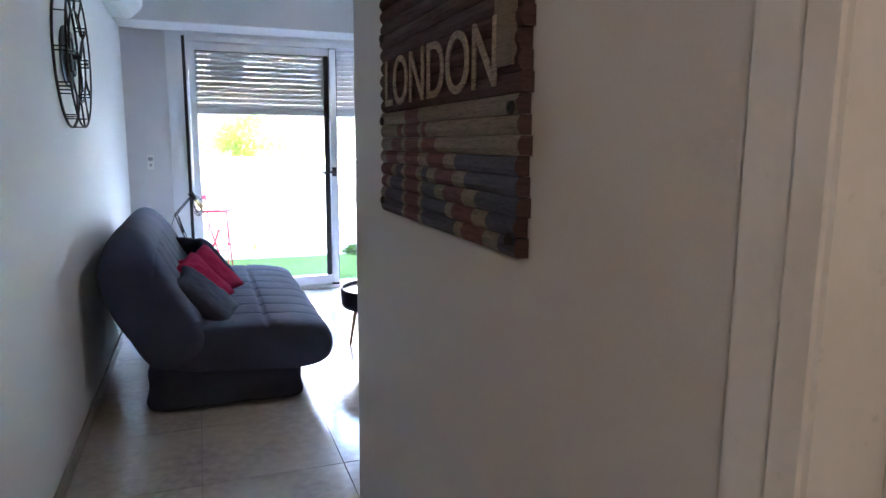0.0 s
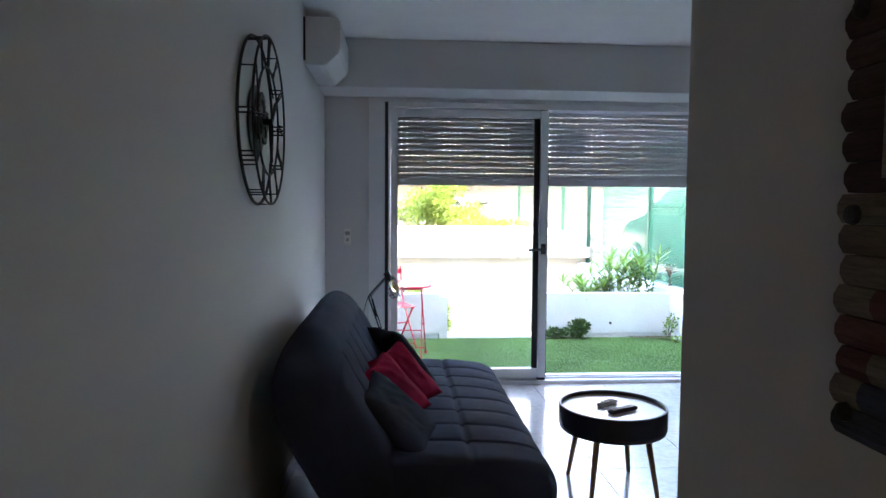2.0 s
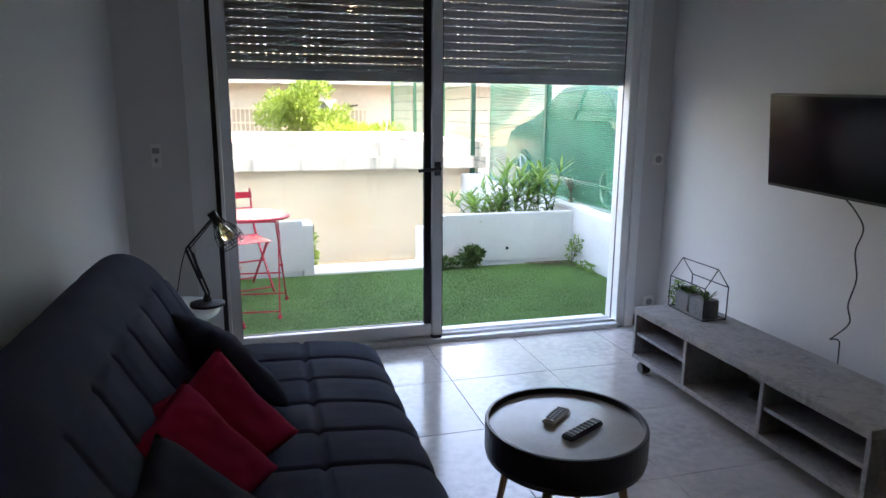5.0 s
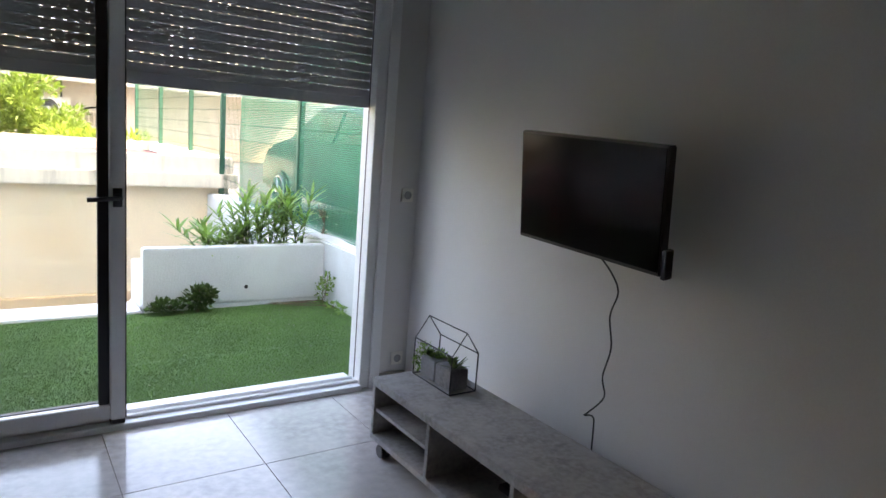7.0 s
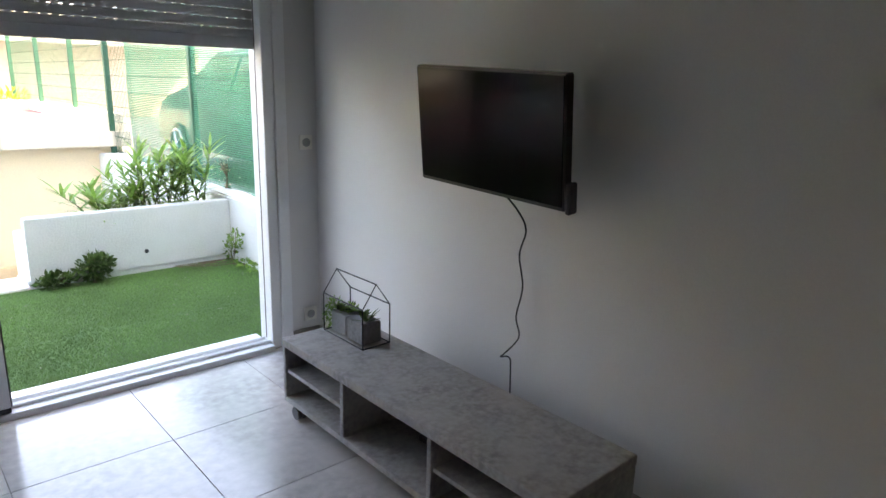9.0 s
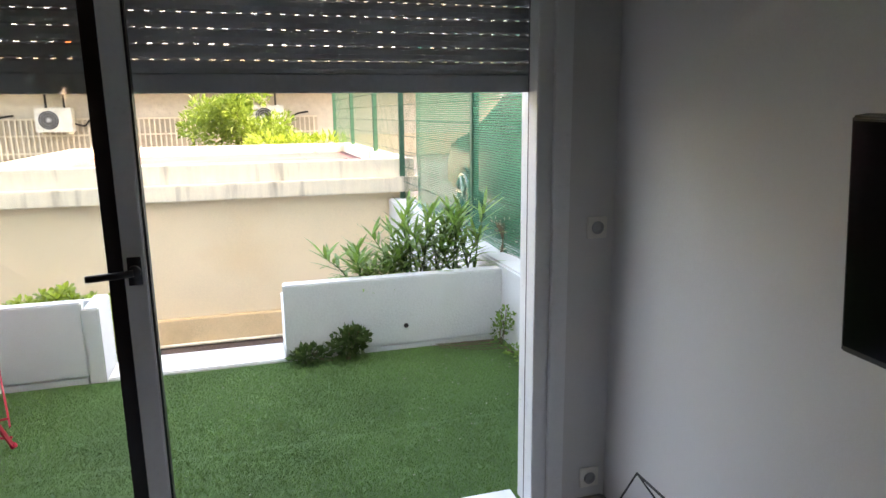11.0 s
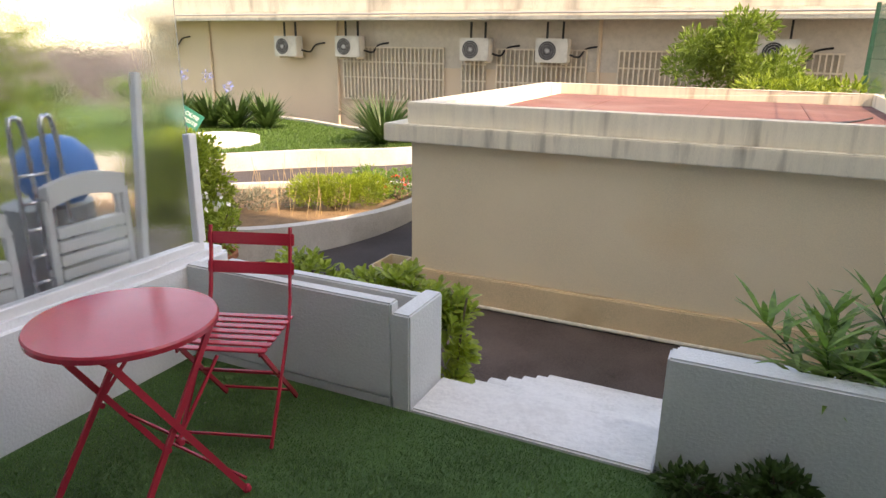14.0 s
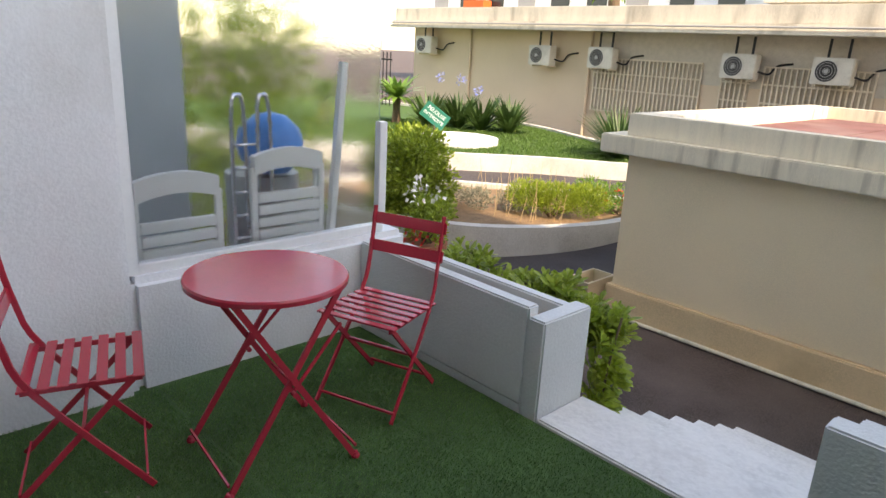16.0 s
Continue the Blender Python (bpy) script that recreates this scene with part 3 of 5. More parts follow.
# ---- sofa ----
def loft(prof, y0, y1, ny, lines, groove, along=(), round_end=0.06, drop=0.0, face=None):
    """A soft body: a closed (x, z) outline run along y, with stitched grooves."""
    P = [Vector((x, 0, z)) for x, z in prof]
    out = []
    k = len(P)
    for i in range(k):
        p0, p1, p2, p3 = P[(i - 1) % k], P[i], P[(i + 1) % k], P[(i + 2) % k]
        for s in range(20):
            t = s / 20
            out.append(0.5 * (2 * p1 + (p2 - p0) * t + (2 * p0 - 5 * p1 + 4 * p2 - p3) * t * t + (3 * p1 - p0 - 3 * p2 + p3) * t ** 3))
    m = len(out)
    c = sum(out, Vector()) / m
    nor = []
    for i in range(m):
        d = out[(i + 1) % m] - out[i - 1]
        q = Vector((d.z, 0, -d.x)).normalized()
        nor.append(q if q.dot(out[i] - c) > 0 else -q)
    b = Build()
    verts = []
    for j in range(ny + 1):
        y = y0 + (y1 - y0) * j / ny
        e = min(y - y0, y1 - y)
        sh = 1 - (1 - math.sqrt(max(0.0, 1 - (1 - min(e / round_end, 1)) ** 2))) * 0.22
        g = min(abs(y - l) for l in lines) if lines else 9
        for i, p in enumerate(out):
            d = 0.0
            if groove:
                d = 0.0 if face and not face(p) else -groove * math.exp(-(g / 0.007) ** 2) + groove * 0.5 * min(1, g / 0.07)
                for ax, az in along:
                    h = math.hypot(p.x - ax, p.z - az)
                    d -= groove * math.exp(-(h / 0.009) ** 2)
            d += 0.004 * noise.noise(Vector((p.x * 7, y * 7, p.z * 7)))
            q = c + (p - c) * sh + nor[i] * d
            fall = drop * (1 - math.sqrt(max(0.0, 1 - (1 - min(e / 0.3, 1)) ** 2))) * max(0.0, (q.z - 0.4) / 0.5)
            verts.append((q.x, y, q.z - fall))
    faces = [(j * m + i, j * m + (i + 1) % m, (j + 1) * m + (i + 1) % m, (j + 1) * m + i) for j in range(ny) for i in range(m)]
    faces += [tuple(range(m))[::-1], tuple(range(ny * m, (ny + 1) * m))]
    return b.add(verts, faces)


sofa = thing("sofa_bed", (0, 0, 0), "dark grey quilted folding sofa bed against the wall", "sofa")
lines = [3.75 + 0.205 * i for i in range(1, 8)]
loft([(-0.16, 0.24), (0.2, 0.20), (0.44, 0.19), (0.55, 0.22), (0.585, 0.30), (0.55, 0.39), (0.42, 0.43), (0.15, 0.445), (-0.08, 0.44), (-0.16, 0.36)], 3.74, 5.40, 300, lines, 0.013, [(0.26, 0.441), (-0.1, 0.43)]).done("seat", FABRIC, sofa, smooth=True)
loft([(-0.26, 0.26), (-0.37, 0.43), (-0.45, 0.62), (-0.475, 0.77), (-0.43, 0.87), (-0.35, 0.905), (-0.26, 0.85), (-0.15, 0.66), (-0.05, 0.49), (-0.02, 0.36), (-0.1, 0.26)], 3.72, 5.34, 300, lines, 0.013, [(-0.24, 0.80), (-0.07, 0.5)], 0.06, 0.15, lambda p: p.x > -0.9 * (p.z - 0.5) - 0.0 and p.z < 0.81 or (p.x > -0.30 and 0.48 < p.z < 0.81)).done("backrest", FABRIC, sofa, smooth=True)
loft([(-0.28, 0.005), (0.1, 0.003), (0.42, 0.005), (0.435, 0.1), (0.44, 0.2), (0.42, 0.235), (0.1, 0.24), (-0.26, 0.25), (-0.30, 0.12)], 3.83, 5.32, 40, [], 0.0).done("base", FABRIC, sofa, smooth=True)


def cushion(name, at, rx, ry, rz, size, m, label, seed):
    b = Build()
    N = 22
    for side in (1, -1):
        vs = []
        for j in range(N + 1):
            for i in range(N + 1):
                u, v = 2 * i / N - 1, 2 * j / N - 1
                edge = (1 - u ** 4) * (1 - v ** 4)
                pull = 1 - 0.17 * (1 - abs(u * v)) * max(abs(u), abs(v)) ** 3
                h = 0.30 * max(edge, 0) ** 0.5 * (1 + 0.12 * noise.noise(Vector((u * 1.6 + seed, v * 1.6, side))))
                h += (0.05 * noise.noise(Vector((u * 2.5 + v * 1.5 + seed, v * 5 - u * 3, side * 3))) + 0.02 * noise.noise(Vector((u * 9 + seed, v * 9, side)))) * edge
                vs.append((u * pull * size / 2, v * pull * size / 2, side * h * size / 2 * 0.9))
        b.add(vs, [(j * (N + 1) + i, j * (N + 1) + i + 1, (j + 1) * (N + 1) + i + 1, (j + 1) * (N + 1) + i) for j in range(N) for i in range(N)])
    o = b.done(name, m, smooth=True)
    o.matrix_basis = pose(at[0] * K, at[1] * K, at[2] * K, rx, ry, rz)
    return tagged(o, label, "cushion", "cushions on the sofa")


cushion("cushion", (-0.02, 3.99, 0.535), 5, 42, -8, 0.38, PILLOW, "dark grey square cushion leaning on the sofa back", 1)
cushion("cushion", (-0.05, 4.22, 0.565), 16, 46, -18, 0.33, RED, "crimson square cushion on the sofa seat", 2)
cushion("cushion", (0.0, 4.40, 0.575), 18, 46, -24, 0.33, RED, "crimson square cushion on the sofa seat", 5)
cushion("cushion", (0.0, 4.86, 0.585), -8, 52, 18, 0.38, PILLOW, "dark grey square cushion leaning on the sofa back", 3)

# side table with clamp lamp, behind the sofa's far end
st = thing("side_table", (-0.28, 5.72, 0), "small round white side table beside the sofa", "side table")
Build().lathe([(0.20, 0.50), (0.205, 0.51), (0.2, 0.525), (0.001, 0.525)], 36).done("top", WPLAST, st)
b = Build()
for a in (0.5, 2.6, 4.7):
    b.tube([(0.1 * math.cos(a), 0.1 * math.sin(a), 0.505), (0.17 * math.cos(a), 0.17 * math.sin(a), 0.0)], 0.011, 8)
b.done("leg", WOODL, st)
lamp = thing("desk_lamp", (-0.13, 5.74, 0.525), "black jointed desk lamp with a wire cage shade", "lamp")
Build().lathe([(0.075, 0), (0.075, 0.012), (0.02, 0.02), (0.012, 0.05)], 24).done("foot", IRON, lamp)
b = Build()
for d in (-0.012, 0.012):
    b.tube([(0, d, 0.04), (-0.075, d, 0.26)], 0.004, 6).tube([(0.012, d, 0.05), (-0.06, d, 0.27)], 0.003, 6)
b.tube([(-0.075, 0, 0.26), (0.05, 0, 0.40)], 0.005, 6).tube([(-0.068, 0.0, 0.25), (0.04, 0.012, 0.375)], 0.003, 6)
b.tube([(-0.05, 0.014, 0.24), (-0.02, 0.014, 0.12)], 0.007, 8).tube([(0.04, 0, 0.42), (0.07, 0, 0.37)], 0.02, 10)
b.tube(curve([(-0.075, 0.01, 0.26), (-0.1, 0.01, 0.18), (-0.13, 0.02, 0.05), (-0.16, 0.05, 0.004)], 6), 0.0025, 5)
b.done("arm", IRON, lamp)
b = Build()
ax0, ax1 = Vector((0.06, 0, 0.39)), Vector((0.13, 0, 0.27))
dx = (ax1 - ax0).normalized()
s1, s2 = Vector((0, 1, 0)), dx.cross(Vector((0, 1, 0)))
for t, r in ((0.2, 0.03), (0.5, 0.052), (0.8, 0.06), (1.0, 0.05)):
    b.tube([ax0.lerp(ax1, t) + (s1 * math.cos(q) + s2 * math.sin(q)) * r for q in (2 * math.pi * i / 20 for i in range(20))], 0.002, 5, True)
for i in range(8):
    q = 2 * math.pi * i / 8
    b.tube([ax0.lerp(ax1, t) + (s1 * math.cos(q) + s2 * math.sin(q)) * r for t, r in ((0.0, 0.02), (0.2, 0.03), (0.5, 0.052), (0.8, 0.06), (1.0, 0.05))], 0.002, 5)
b.done("shade", IRON, lamp)
b = Build().tube([ax0.lerp(ax1, t) for t in (0.1, 0.3, 0.5, 0.7, 0.82)], [0.012, 0.014, 0.026, 0.028, 0.01], 14)
b.done("bulb", glass_mat("amber_glass", 0.05, (0.95, 0.75, 0.4)), lamp, smooth=True)

# ---- coffee table ----
ct = thing("coffee_table", (1.04, 4.50, 0), "round black tray coffee table on wooden legs", "table")
Build().lathe([(0.235, 0.295), (0.255, 0.30), (0.26, 0.32), (0.26, 0.41), (0.2575, 0.415), (0.249, 0.415), (0.247, 0.41), (0.247, 0.392), (0.001, 0.391)], 64).done("tray", TRAYB, ct, smooth=False)
Build().lathe([(0.245, 0.3915), (0.2455, 0.396), (0.001, 0.3965)], 64).done("top", TRAYW, ct)
b0 = Build().tube([(0.125, 0.125, 0.296), (0.165, 0.165, 0.0)], [0.016, 0.010], 12)
leg = b0.done("leg", WOODL, ct, smooth=True)
for i in range(1, 4):
    o = new("leg", leg.data)
    o.parent = ct
    o.rotation_euler = (0, 0, radians(90 * i + 4))
leg.rotation_euler = (0, 0, radians(4))


def remote(at, rz, m, l):
    e = thing("remote_control", at, "slim remote control with buttons on the coffee table", "remote control", "remotes on the coffee table", rz)
    Build().box(-0.022, 0.022, -l / 2, l / 2, 0.0, 0.018).done("case", m, e, 0.006)
    b = Build()
    for r in range(7):
        for c in range(3):
            b.box(-0.015 + c * 0.0115, -0.007 + c * 0.0115, -l / 2 + 0.018 + r * l / 9, -l / 2 + 0.026 + r * l / 9, 0.018, 0.0205)
    b.done("button", GREYP if m is PLAST else PLAST, e)


remote((1.03, 4.55, 0.397), -50, WPLAST, 0.13)
remote((1.07, 4.44, 0.397), -62, PLAST, 0.17)

# ---- television stand ----
ts = thing("tv_stand", (0, 0, 0), "long concrete-look television stand on castors with open shelves", "tv stand")
X0, X1, Y0, Y1 = 2.04, 2.42, 4.27, 5.73
Build().box(X0 - 0.004, X1, Y0, Y1, 0.325, 0.36).done("top", CONC, ts, 0.002)
b = Build().box(X0, X1, Y0, Y1, 0.075, 0.10)
b.done("bottom", CONC, ts, 0.002)
for y in (Y0, 4.765, 5.27, Y1 - 0.02):
    Build().box(X0, X1 - 0.004, y, y + 0.02, 0.101, 0.324).done("divider", CONC, ts, 0.0015)
for ya, yb in ((Y0 + 0.021, 4.764), (5.291, Y1 - 0.021)):
    Build().box(X0 + 0.01, X1 - 0.02, ya, yb, 0.205, 0.222).done("shelf", CONC, ts, 0.0015)
Build().box(X1 - 0.012, X1 - 0.002, Y0 + 0.02, Y1 - 0.02, 0.10, 0.325).done("back_panel", CONC, ts)
for x in (X0 + 0.04, X1 - 0.05):
    for y in (Y0 + 0.06, Y1 - 0.06):
        b = Build().box(x - 0.012, x + 0.012, y - 0.012, y + 0.012, 0.04, 0.076)
        for d in (-0.014, 0.014):
            b.tube([(x - 0.01 + d, y, 0.03), (x + 0.01 + d, y, 0.03)], 0.03, 16)
        b.done("castor", PLAST, ts, 0.003)
Build().box(2.25, 2.33, 4.95, 5.08, 0.101, 0.125).done("cable_box", PLAST, thing("tv_box", (0, 0, 0), "small black box on the middle shelf", "set-top box"), 0.004)

# terrarium frame with a trough of succulents
ter = thing("plant_frame", (2.225, 5.41, 0.36), "black wire house frame holding a grey succulent trough", "planter")
w, l, h, r = 0.135, 0.29, 0.17, 0.265
b = Build()
for y in (0, l):
    b.tube([(0, y, 0.003), (0, y, h), (w / 2, y, r), (w, y, h), (w, y, 0.003)], 0.003, 6).tube([(0, y, 0.003), (w, y, 0.003)], 0.003, 6)
for x, z in ((0, 0.003), (w, 0.003), (0, h), (w, h), (w / 2, r)):
    b.tube([(x, 0, z), (x, l, z)], 0.003, 6)
b.done("wire_frame", IRON, ter)
Build().box(0.02, 0.115, 0.03, 0.145, 0.004, 0.095).box(0.02, 0.115, 0.15, 0.265, 0.004, 0.095).done("trough", mat("cement_pot", (0.24, 0.24, 0.25), 0.8, var=0.15), ter, 0.004)
rnd = random.Random(4)
b = Build()
for cx, cy, n, L in ((0.06, 0.06, 16, 0.07), (0.08, 0.11, 14, 0.055), (0.07, 0.19, 16, 0.06), (0.05, 0.25, 18, 0.05)):
    for i in range(n):
        a = rnd.uniform(0, 6.28)
        blade_leaf(b, (cx, cy, 0.09), (math.cos(a), math.sin(a), rnd.uniform(0.3, 1.6)), L * rnd.uniform(0.7, 1.2), 0.016, 0.3, 3)
b.done("succulent", LEAFD, ter)
b = Build()
leaves(b, rnd, [(0.04, 0.27, 0.12, 0.035, 0.03, 0.03), (0.02, 0.285, 0.06, 0.02, 0.02, 0.05), (0.07, 0.2, 0.11, 0.04, 0.03, 0.02)], 420, 0.014, 0.6)
b.done("trailing_leaves", LEAF, ter)

# ---- television ----
tv = thing("television", (2.43, 4.965, 1.249), "black flat television tilted on a wall bracket", "television")
tilt = Matrix.Rotation(radians(2.2), 4, "X") @ Matrix.Rotation(radians(-7), 4, "Y")
b = Build().box(-0.002, 0.035, -0.343, 0.355, -0.212, 0.212, m=tilt)
b.done("case", PLAST, tv, 0.004)
Build().box(-0.0045, -0.0015, -0.335, 0.347, -0.198, 0.204, m=tilt).done("screen", SCREEN, tv)
Build().box(0.03, 0.07, -0.2, 0.2, -0.15, 0.12, m=tilt).done("back_cover", PLAST, tv, 0.01)
Build().box(0.0, 0.04, -0.362, -0.344, -0.22, -0.12, m=tilt).done("side_module", PLAST, tv, 0.003)
Build().box(0.05, 0.2085, -0.03, 0.03, -0.03, 0.03).box(0.19, 0.2085, -0.1, 0.1, -0.1, 0.1).done("bracket", IRON, tv, 0.003)
b = Build().tube(curve([(2.47, 4.93, 1.06), (2.56, 4.925, 0.98), (2.60, 4.91, 0.9), (2.60, 4.935, 0.8), (2.605, 4.915, 0.68), (2.60, 4.935, 0.56), (2.605, 4.92, 0.48), (2.59, 4.975, 0.40), (2.58, 4.985, 0.385), (2.59, 4.95, 0.39), (2.59, 4.94, 0.33), (2.60, 4.94, 0.02)], 6), 0.0035, 6)
tagged(b.done("tv_cable", PLAST, smooth=True), "thin black cable hanging down the wall", "cable")

# ---- dining table by the kitchen ----
dt = thing("dining_table", (0, 0, 0), "grey wood-effect table with a steel leg", "table")
Build().box(1.20, 2.12, 2.75, 3.56, 0.705, 0.745).done("top", OAK, dt, 0.003)
for x, y in ((1.29, 3.47), (1.29, 2.85), (2.03, 3.47), (2.03, 2.85)):
    Build().tube([(x, y, 0.0), (x, y, 0.705)], 0.028, 18).done("leg", CHROME, dt, smooth=True)

# hall light: added out of view, to warm and brighten the partition wall
hl = thing("hall_fill_light", (-0.56, -0.15, 1.75), "round wall light added in the hall to brighten the partition", "lamp")
turn = Matrix.Rotation(radians(90), 4, "Y")
for part, prof, m in (("rim", [(0.10, 0.0), (0.11, 0.008), (0.10, 0.028), (0.085, 0.032)], WPLAST), ("diffuser", [(0.08, 0.028), (0.078, 0.04), (0.001, 0.048)], glow("hall_fill_glow", (1.0, 0.80, 0.62), 0.72))):
    b = Build().lathe(prof, 32)
    b.v = [tuple(turn @ Vector(p)) for p in b.v]
    b.done(part, m, hl)

# ceiling spots
sp = thing("ceiling_spots", (1.1, 3.0, 2.5), "white ceiling bar with two lit spotlights", "lamp")
Build().box(-0.03, 0.03, -0.2, 0.2, 0.0, 0.028).done("bar", WPLAST, sp, 0.004)
for y in (-0.13, 0.13):
    Build().tube([(0, y, 0.0), (0, y + 0.01, -0.08)], 0.03, 16).done("housing", WPLAST, sp)
    Build().tube([(0, y + 0.01, -0.081), (0, y + 0.01, -0.084)], 0.024, 16).done("bulb", glow("warm_bulb", (1.0, 0.8, 0.55), 2.5), sp)
# ---- patio ----
G = -1.15  # garden level
TZ = -0.05
# Upper storeys are an unseen sun blocker; heights 18 and 20 place the shadow edge.
own = Build().box(-14, -0.75, W + 0.02, W + 0.22, G, 18).box(2.85, 24, W + 0.02, W + 0.22, G, 18).box(-0.75, 2.85, W + 0.02, W + 0.22, 2.53, 18).box(-14, 24, -4, W + 0.02, 2.72, 18).box(13.5, 24, -4, W + 0.22, 18, 20).box(-0.75, 2.85, W + 0.06, W + 0.22, G, -0.065)
setting(own, "building_facade", RENDERW, "white rendered facade, carried up unseen to shade patio and shed")
patio = setting(Build().box(-0.80, 3.2, W + 0.22, 8.53, G, TZ - 0.008), "patio_floor", TURF, "artificial grass laid on the patio")
rng = np.random.default_rng(3)
NB = 210000
px, py = rng.uniform(-0.70, 3.05, NB), rng.uniform(W + 0.22, 8.52, NB)
h = rng.uniform(0.007, 0.015, NB)
a = rng.uniform(0, 6.283, NB)
w = rng.uniform(0.001, 0.0022, NB)
lx, ly = rng.normal(0.002, 0.004, NB), rng.normal(0.001, 0.004, NB)
seam = np.abs(py - 7.42 - 0.01 * np.sin(px * 3)) < 0.007
h[seam] *= 0.2
z0 = np.full(NB, TZ - 0.009)
tri = np.stack([np.stack([px - w * np.cos(a), py - w * np.sin(a), z0], 1), np.stack([px + w * np.cos(a), py + w * np.sin(a), z0], 1), np.stack([px + lx, py + ly, z0 + h], 1)], 1).reshape(-1, 3)
me = bpy.data.meshes.new("grass_blades")
me.from_pydata(tri * K, [], np.arange(3 * NB).reshape(-1, 3))
me.materials.append(BLADE)
tagged(new("grass_blades", me), "short green blades of artificial turf", "turf", kind="stuff")

# side walls and planters
setting(Build().box(3.05, 3.36, W + 0.22, 12.35, G, 0.47), "garden_wall", PLANTER, "low white painted wall under the green fence", bevel=0.015)
b = Build().box(1.59, 3.049, 8.53, 8.63, TZ + 0.03, 0.44).box(1.59, 1.69, 8.63, 9.05, G, 0.27).box(1.69, 3.049, 8.95, 9.05, G, 0.27).box(1.605, 3.049, 8.538, 8.62, G, TZ + 0.03)
setting(b, "planter_east", PLANTER, "white masonry planter with a drain hole", bevel=0.008)
setting(Build().box(1.69, 3.04, 8.63, 8.95, G, 0.24), "planter_soil", SOIL, "dry soil inside the planter")
b = Build().tube([(2.37, 8.525, 0.105), (2.37, 8.56, 0.105)], 0.016, 14)
tagged(b.done("drain_pipe", PLAST), "black drain hole in the white planter", "pipe")
b = Build().box(-0.72, 0.455, 8.53, 8.60, TZ + 0.035, 0.44).box(0.455, 0.545, 8.53, 8.86, G, 0.40).box(-0.72, 0.455, 8.80, 8.86, G, 0.38).box(-0.72, 0.445, 8.54, 8.60, G, TZ + 0.035)
setting(b, "planter_west", PLANTER, "white masonry planter beside the steps", bevel=0.008)
setting(Build().box(-0.70, 0.45, 8.60, 8.80, G, 0.30), "planter_soil_west", SOIL, "soil inside the planter")
steps = setting(Build().box(0.55, 1.585, 8.53, 8.86, G, TZ + 0.012), "stairs", STEPW, "white painted steps down to the garden", bevel=0.008)
for i in range(1, 7):
    Build().box(0.55, 1.585, 8.86 + 0.34 * (i - 1), 8.86 + 0.34 * i, G, TZ - 0.157 * i).done("step", STEPW, steps, 0.006)
setting(Build().add([(1.6, 9.06, -0.06), (1.68, 9.06, -0.06), (1.68, 10.9, -0.92), (1.6, 10.9, -0.92), (1.6, 9.06, G), (1.68, 9.06, G), (1.68, 10.9, G), (1.6, 10.9, G)], [(0, 1, 2, 3), (0, 3, 7, 4), (1, 5, 6, 2), (0, 4, 5, 1), (3, 2, 6, 7), (4, 7, 6, 5)]), "stair_cheek", RENDERW, "white side wall of the steps")

# screen with textured glass on the low wall
b = Build().box(-0.93, -0.72, 7.34, 8.86, G, 0.455).box(-0.93, -0.69, W + 0.22, 7.345, G, 3.0)
setting(b, "wall_patio_side", RENDERW, "white rendered pier and low wall", bevel=0.035)
scr = thing("glass_screen", (-0.80, 0, 0), "textured glass privacy screen in an aluminium frame", "screen")
Build().box(-0.03, 0.03, 7.35, 7.40, 0.456, 2.7).box(-0.03, 0.03, 7.40, 8.72, 0.456, 0.50).box(-0.025, 0.025, 8.69, 8.74, 0.50, 1.06).done("frame", ALU, scr, 0.003)
Build().box(0.01, 0.016, 7.395, 7.402, 0.50, 2.7).done("seal", BLACK, scr)
g = Build().box(-0.004, 0.004, 7.40, 8.70, 0.50, 2.68).done("pane", FROST, scr)
g.visible_shadow = False


def slat_chair_back(at, rz):
    e = thing("stored_chair", at, "white folded wooden chair behind the glass", "chair", "stored folding chairs", rz)
    b = Build()
    for y in (-0.2, 0.2):
        b.box(-0.012, 0.012, y - 0.018, y + 0.018, 0, 0.80)
    b.done("frame", WPLAST, e, 0.004)
    for i in range(5):
        Build().box(-0.018, 0.018, -0.18, 0.18, 0.36 + i * 0.065, 0.41 + i * 0.065).done("slat", WPLAST, e, 0.004)
    top = Build()
    for i in range(10):
        y0, y1 = -0.2 + 0.04 * i, -0.16 + 0.04 * i
        z0, z1 = 0.80 - 0.9 * y0 * y0, 0.80 - 0.9 * y1 * y1
        top.add([(x, y, z + d) for y, z in ((y0, z0), (y1, z1)) for x in (-0.02, 0.02) for d in (0.0, 0.1)], [(0, 1, 5, 4), (2, 6, 7, 3), (1, 3, 7, 5), (0, 4, 6, 2), (0, 2, 3, 1), (4, 5, 7, 6)])
    top.done("top_rail", WPLAST, e)


setting(Build().box(-2.4, -0.93, W + 0.22, 8.75, G, -0.06), "neighbour_terrace", RENDERW, "terrace floor behind the glass screen")
slat_chair_back((-1.02, 7.68, -0.06), 0)
slat_chair_back((-1.02, 8.27, 0.02), 0)
slat_chair_back((-1.10, 8.30, 0.0), 2)
b = Build()
for y in (7.98, 8.12):
    b.tube(curve([(-1.03, y, -0.055), (-1.05, y, 0.6), (-1.05, y, 1.1), (-1.06, y + 0.03, 1.18), (-1.06, y + 0.07, 1.1), (-1.06, y + 0.08, 0.5)], 6), 0.011, 8)
for i in range(8):
    b.tube([(-1.04, 7.98, 0.1 + i * 0.12), (-1.04, 8.12, 0.1 + i * 0.12)], 0.008, 6)
tagged(b.done("drying_rack", CHROME, smooth=True), "folded metal drying rack behind the glass", "drying rack")
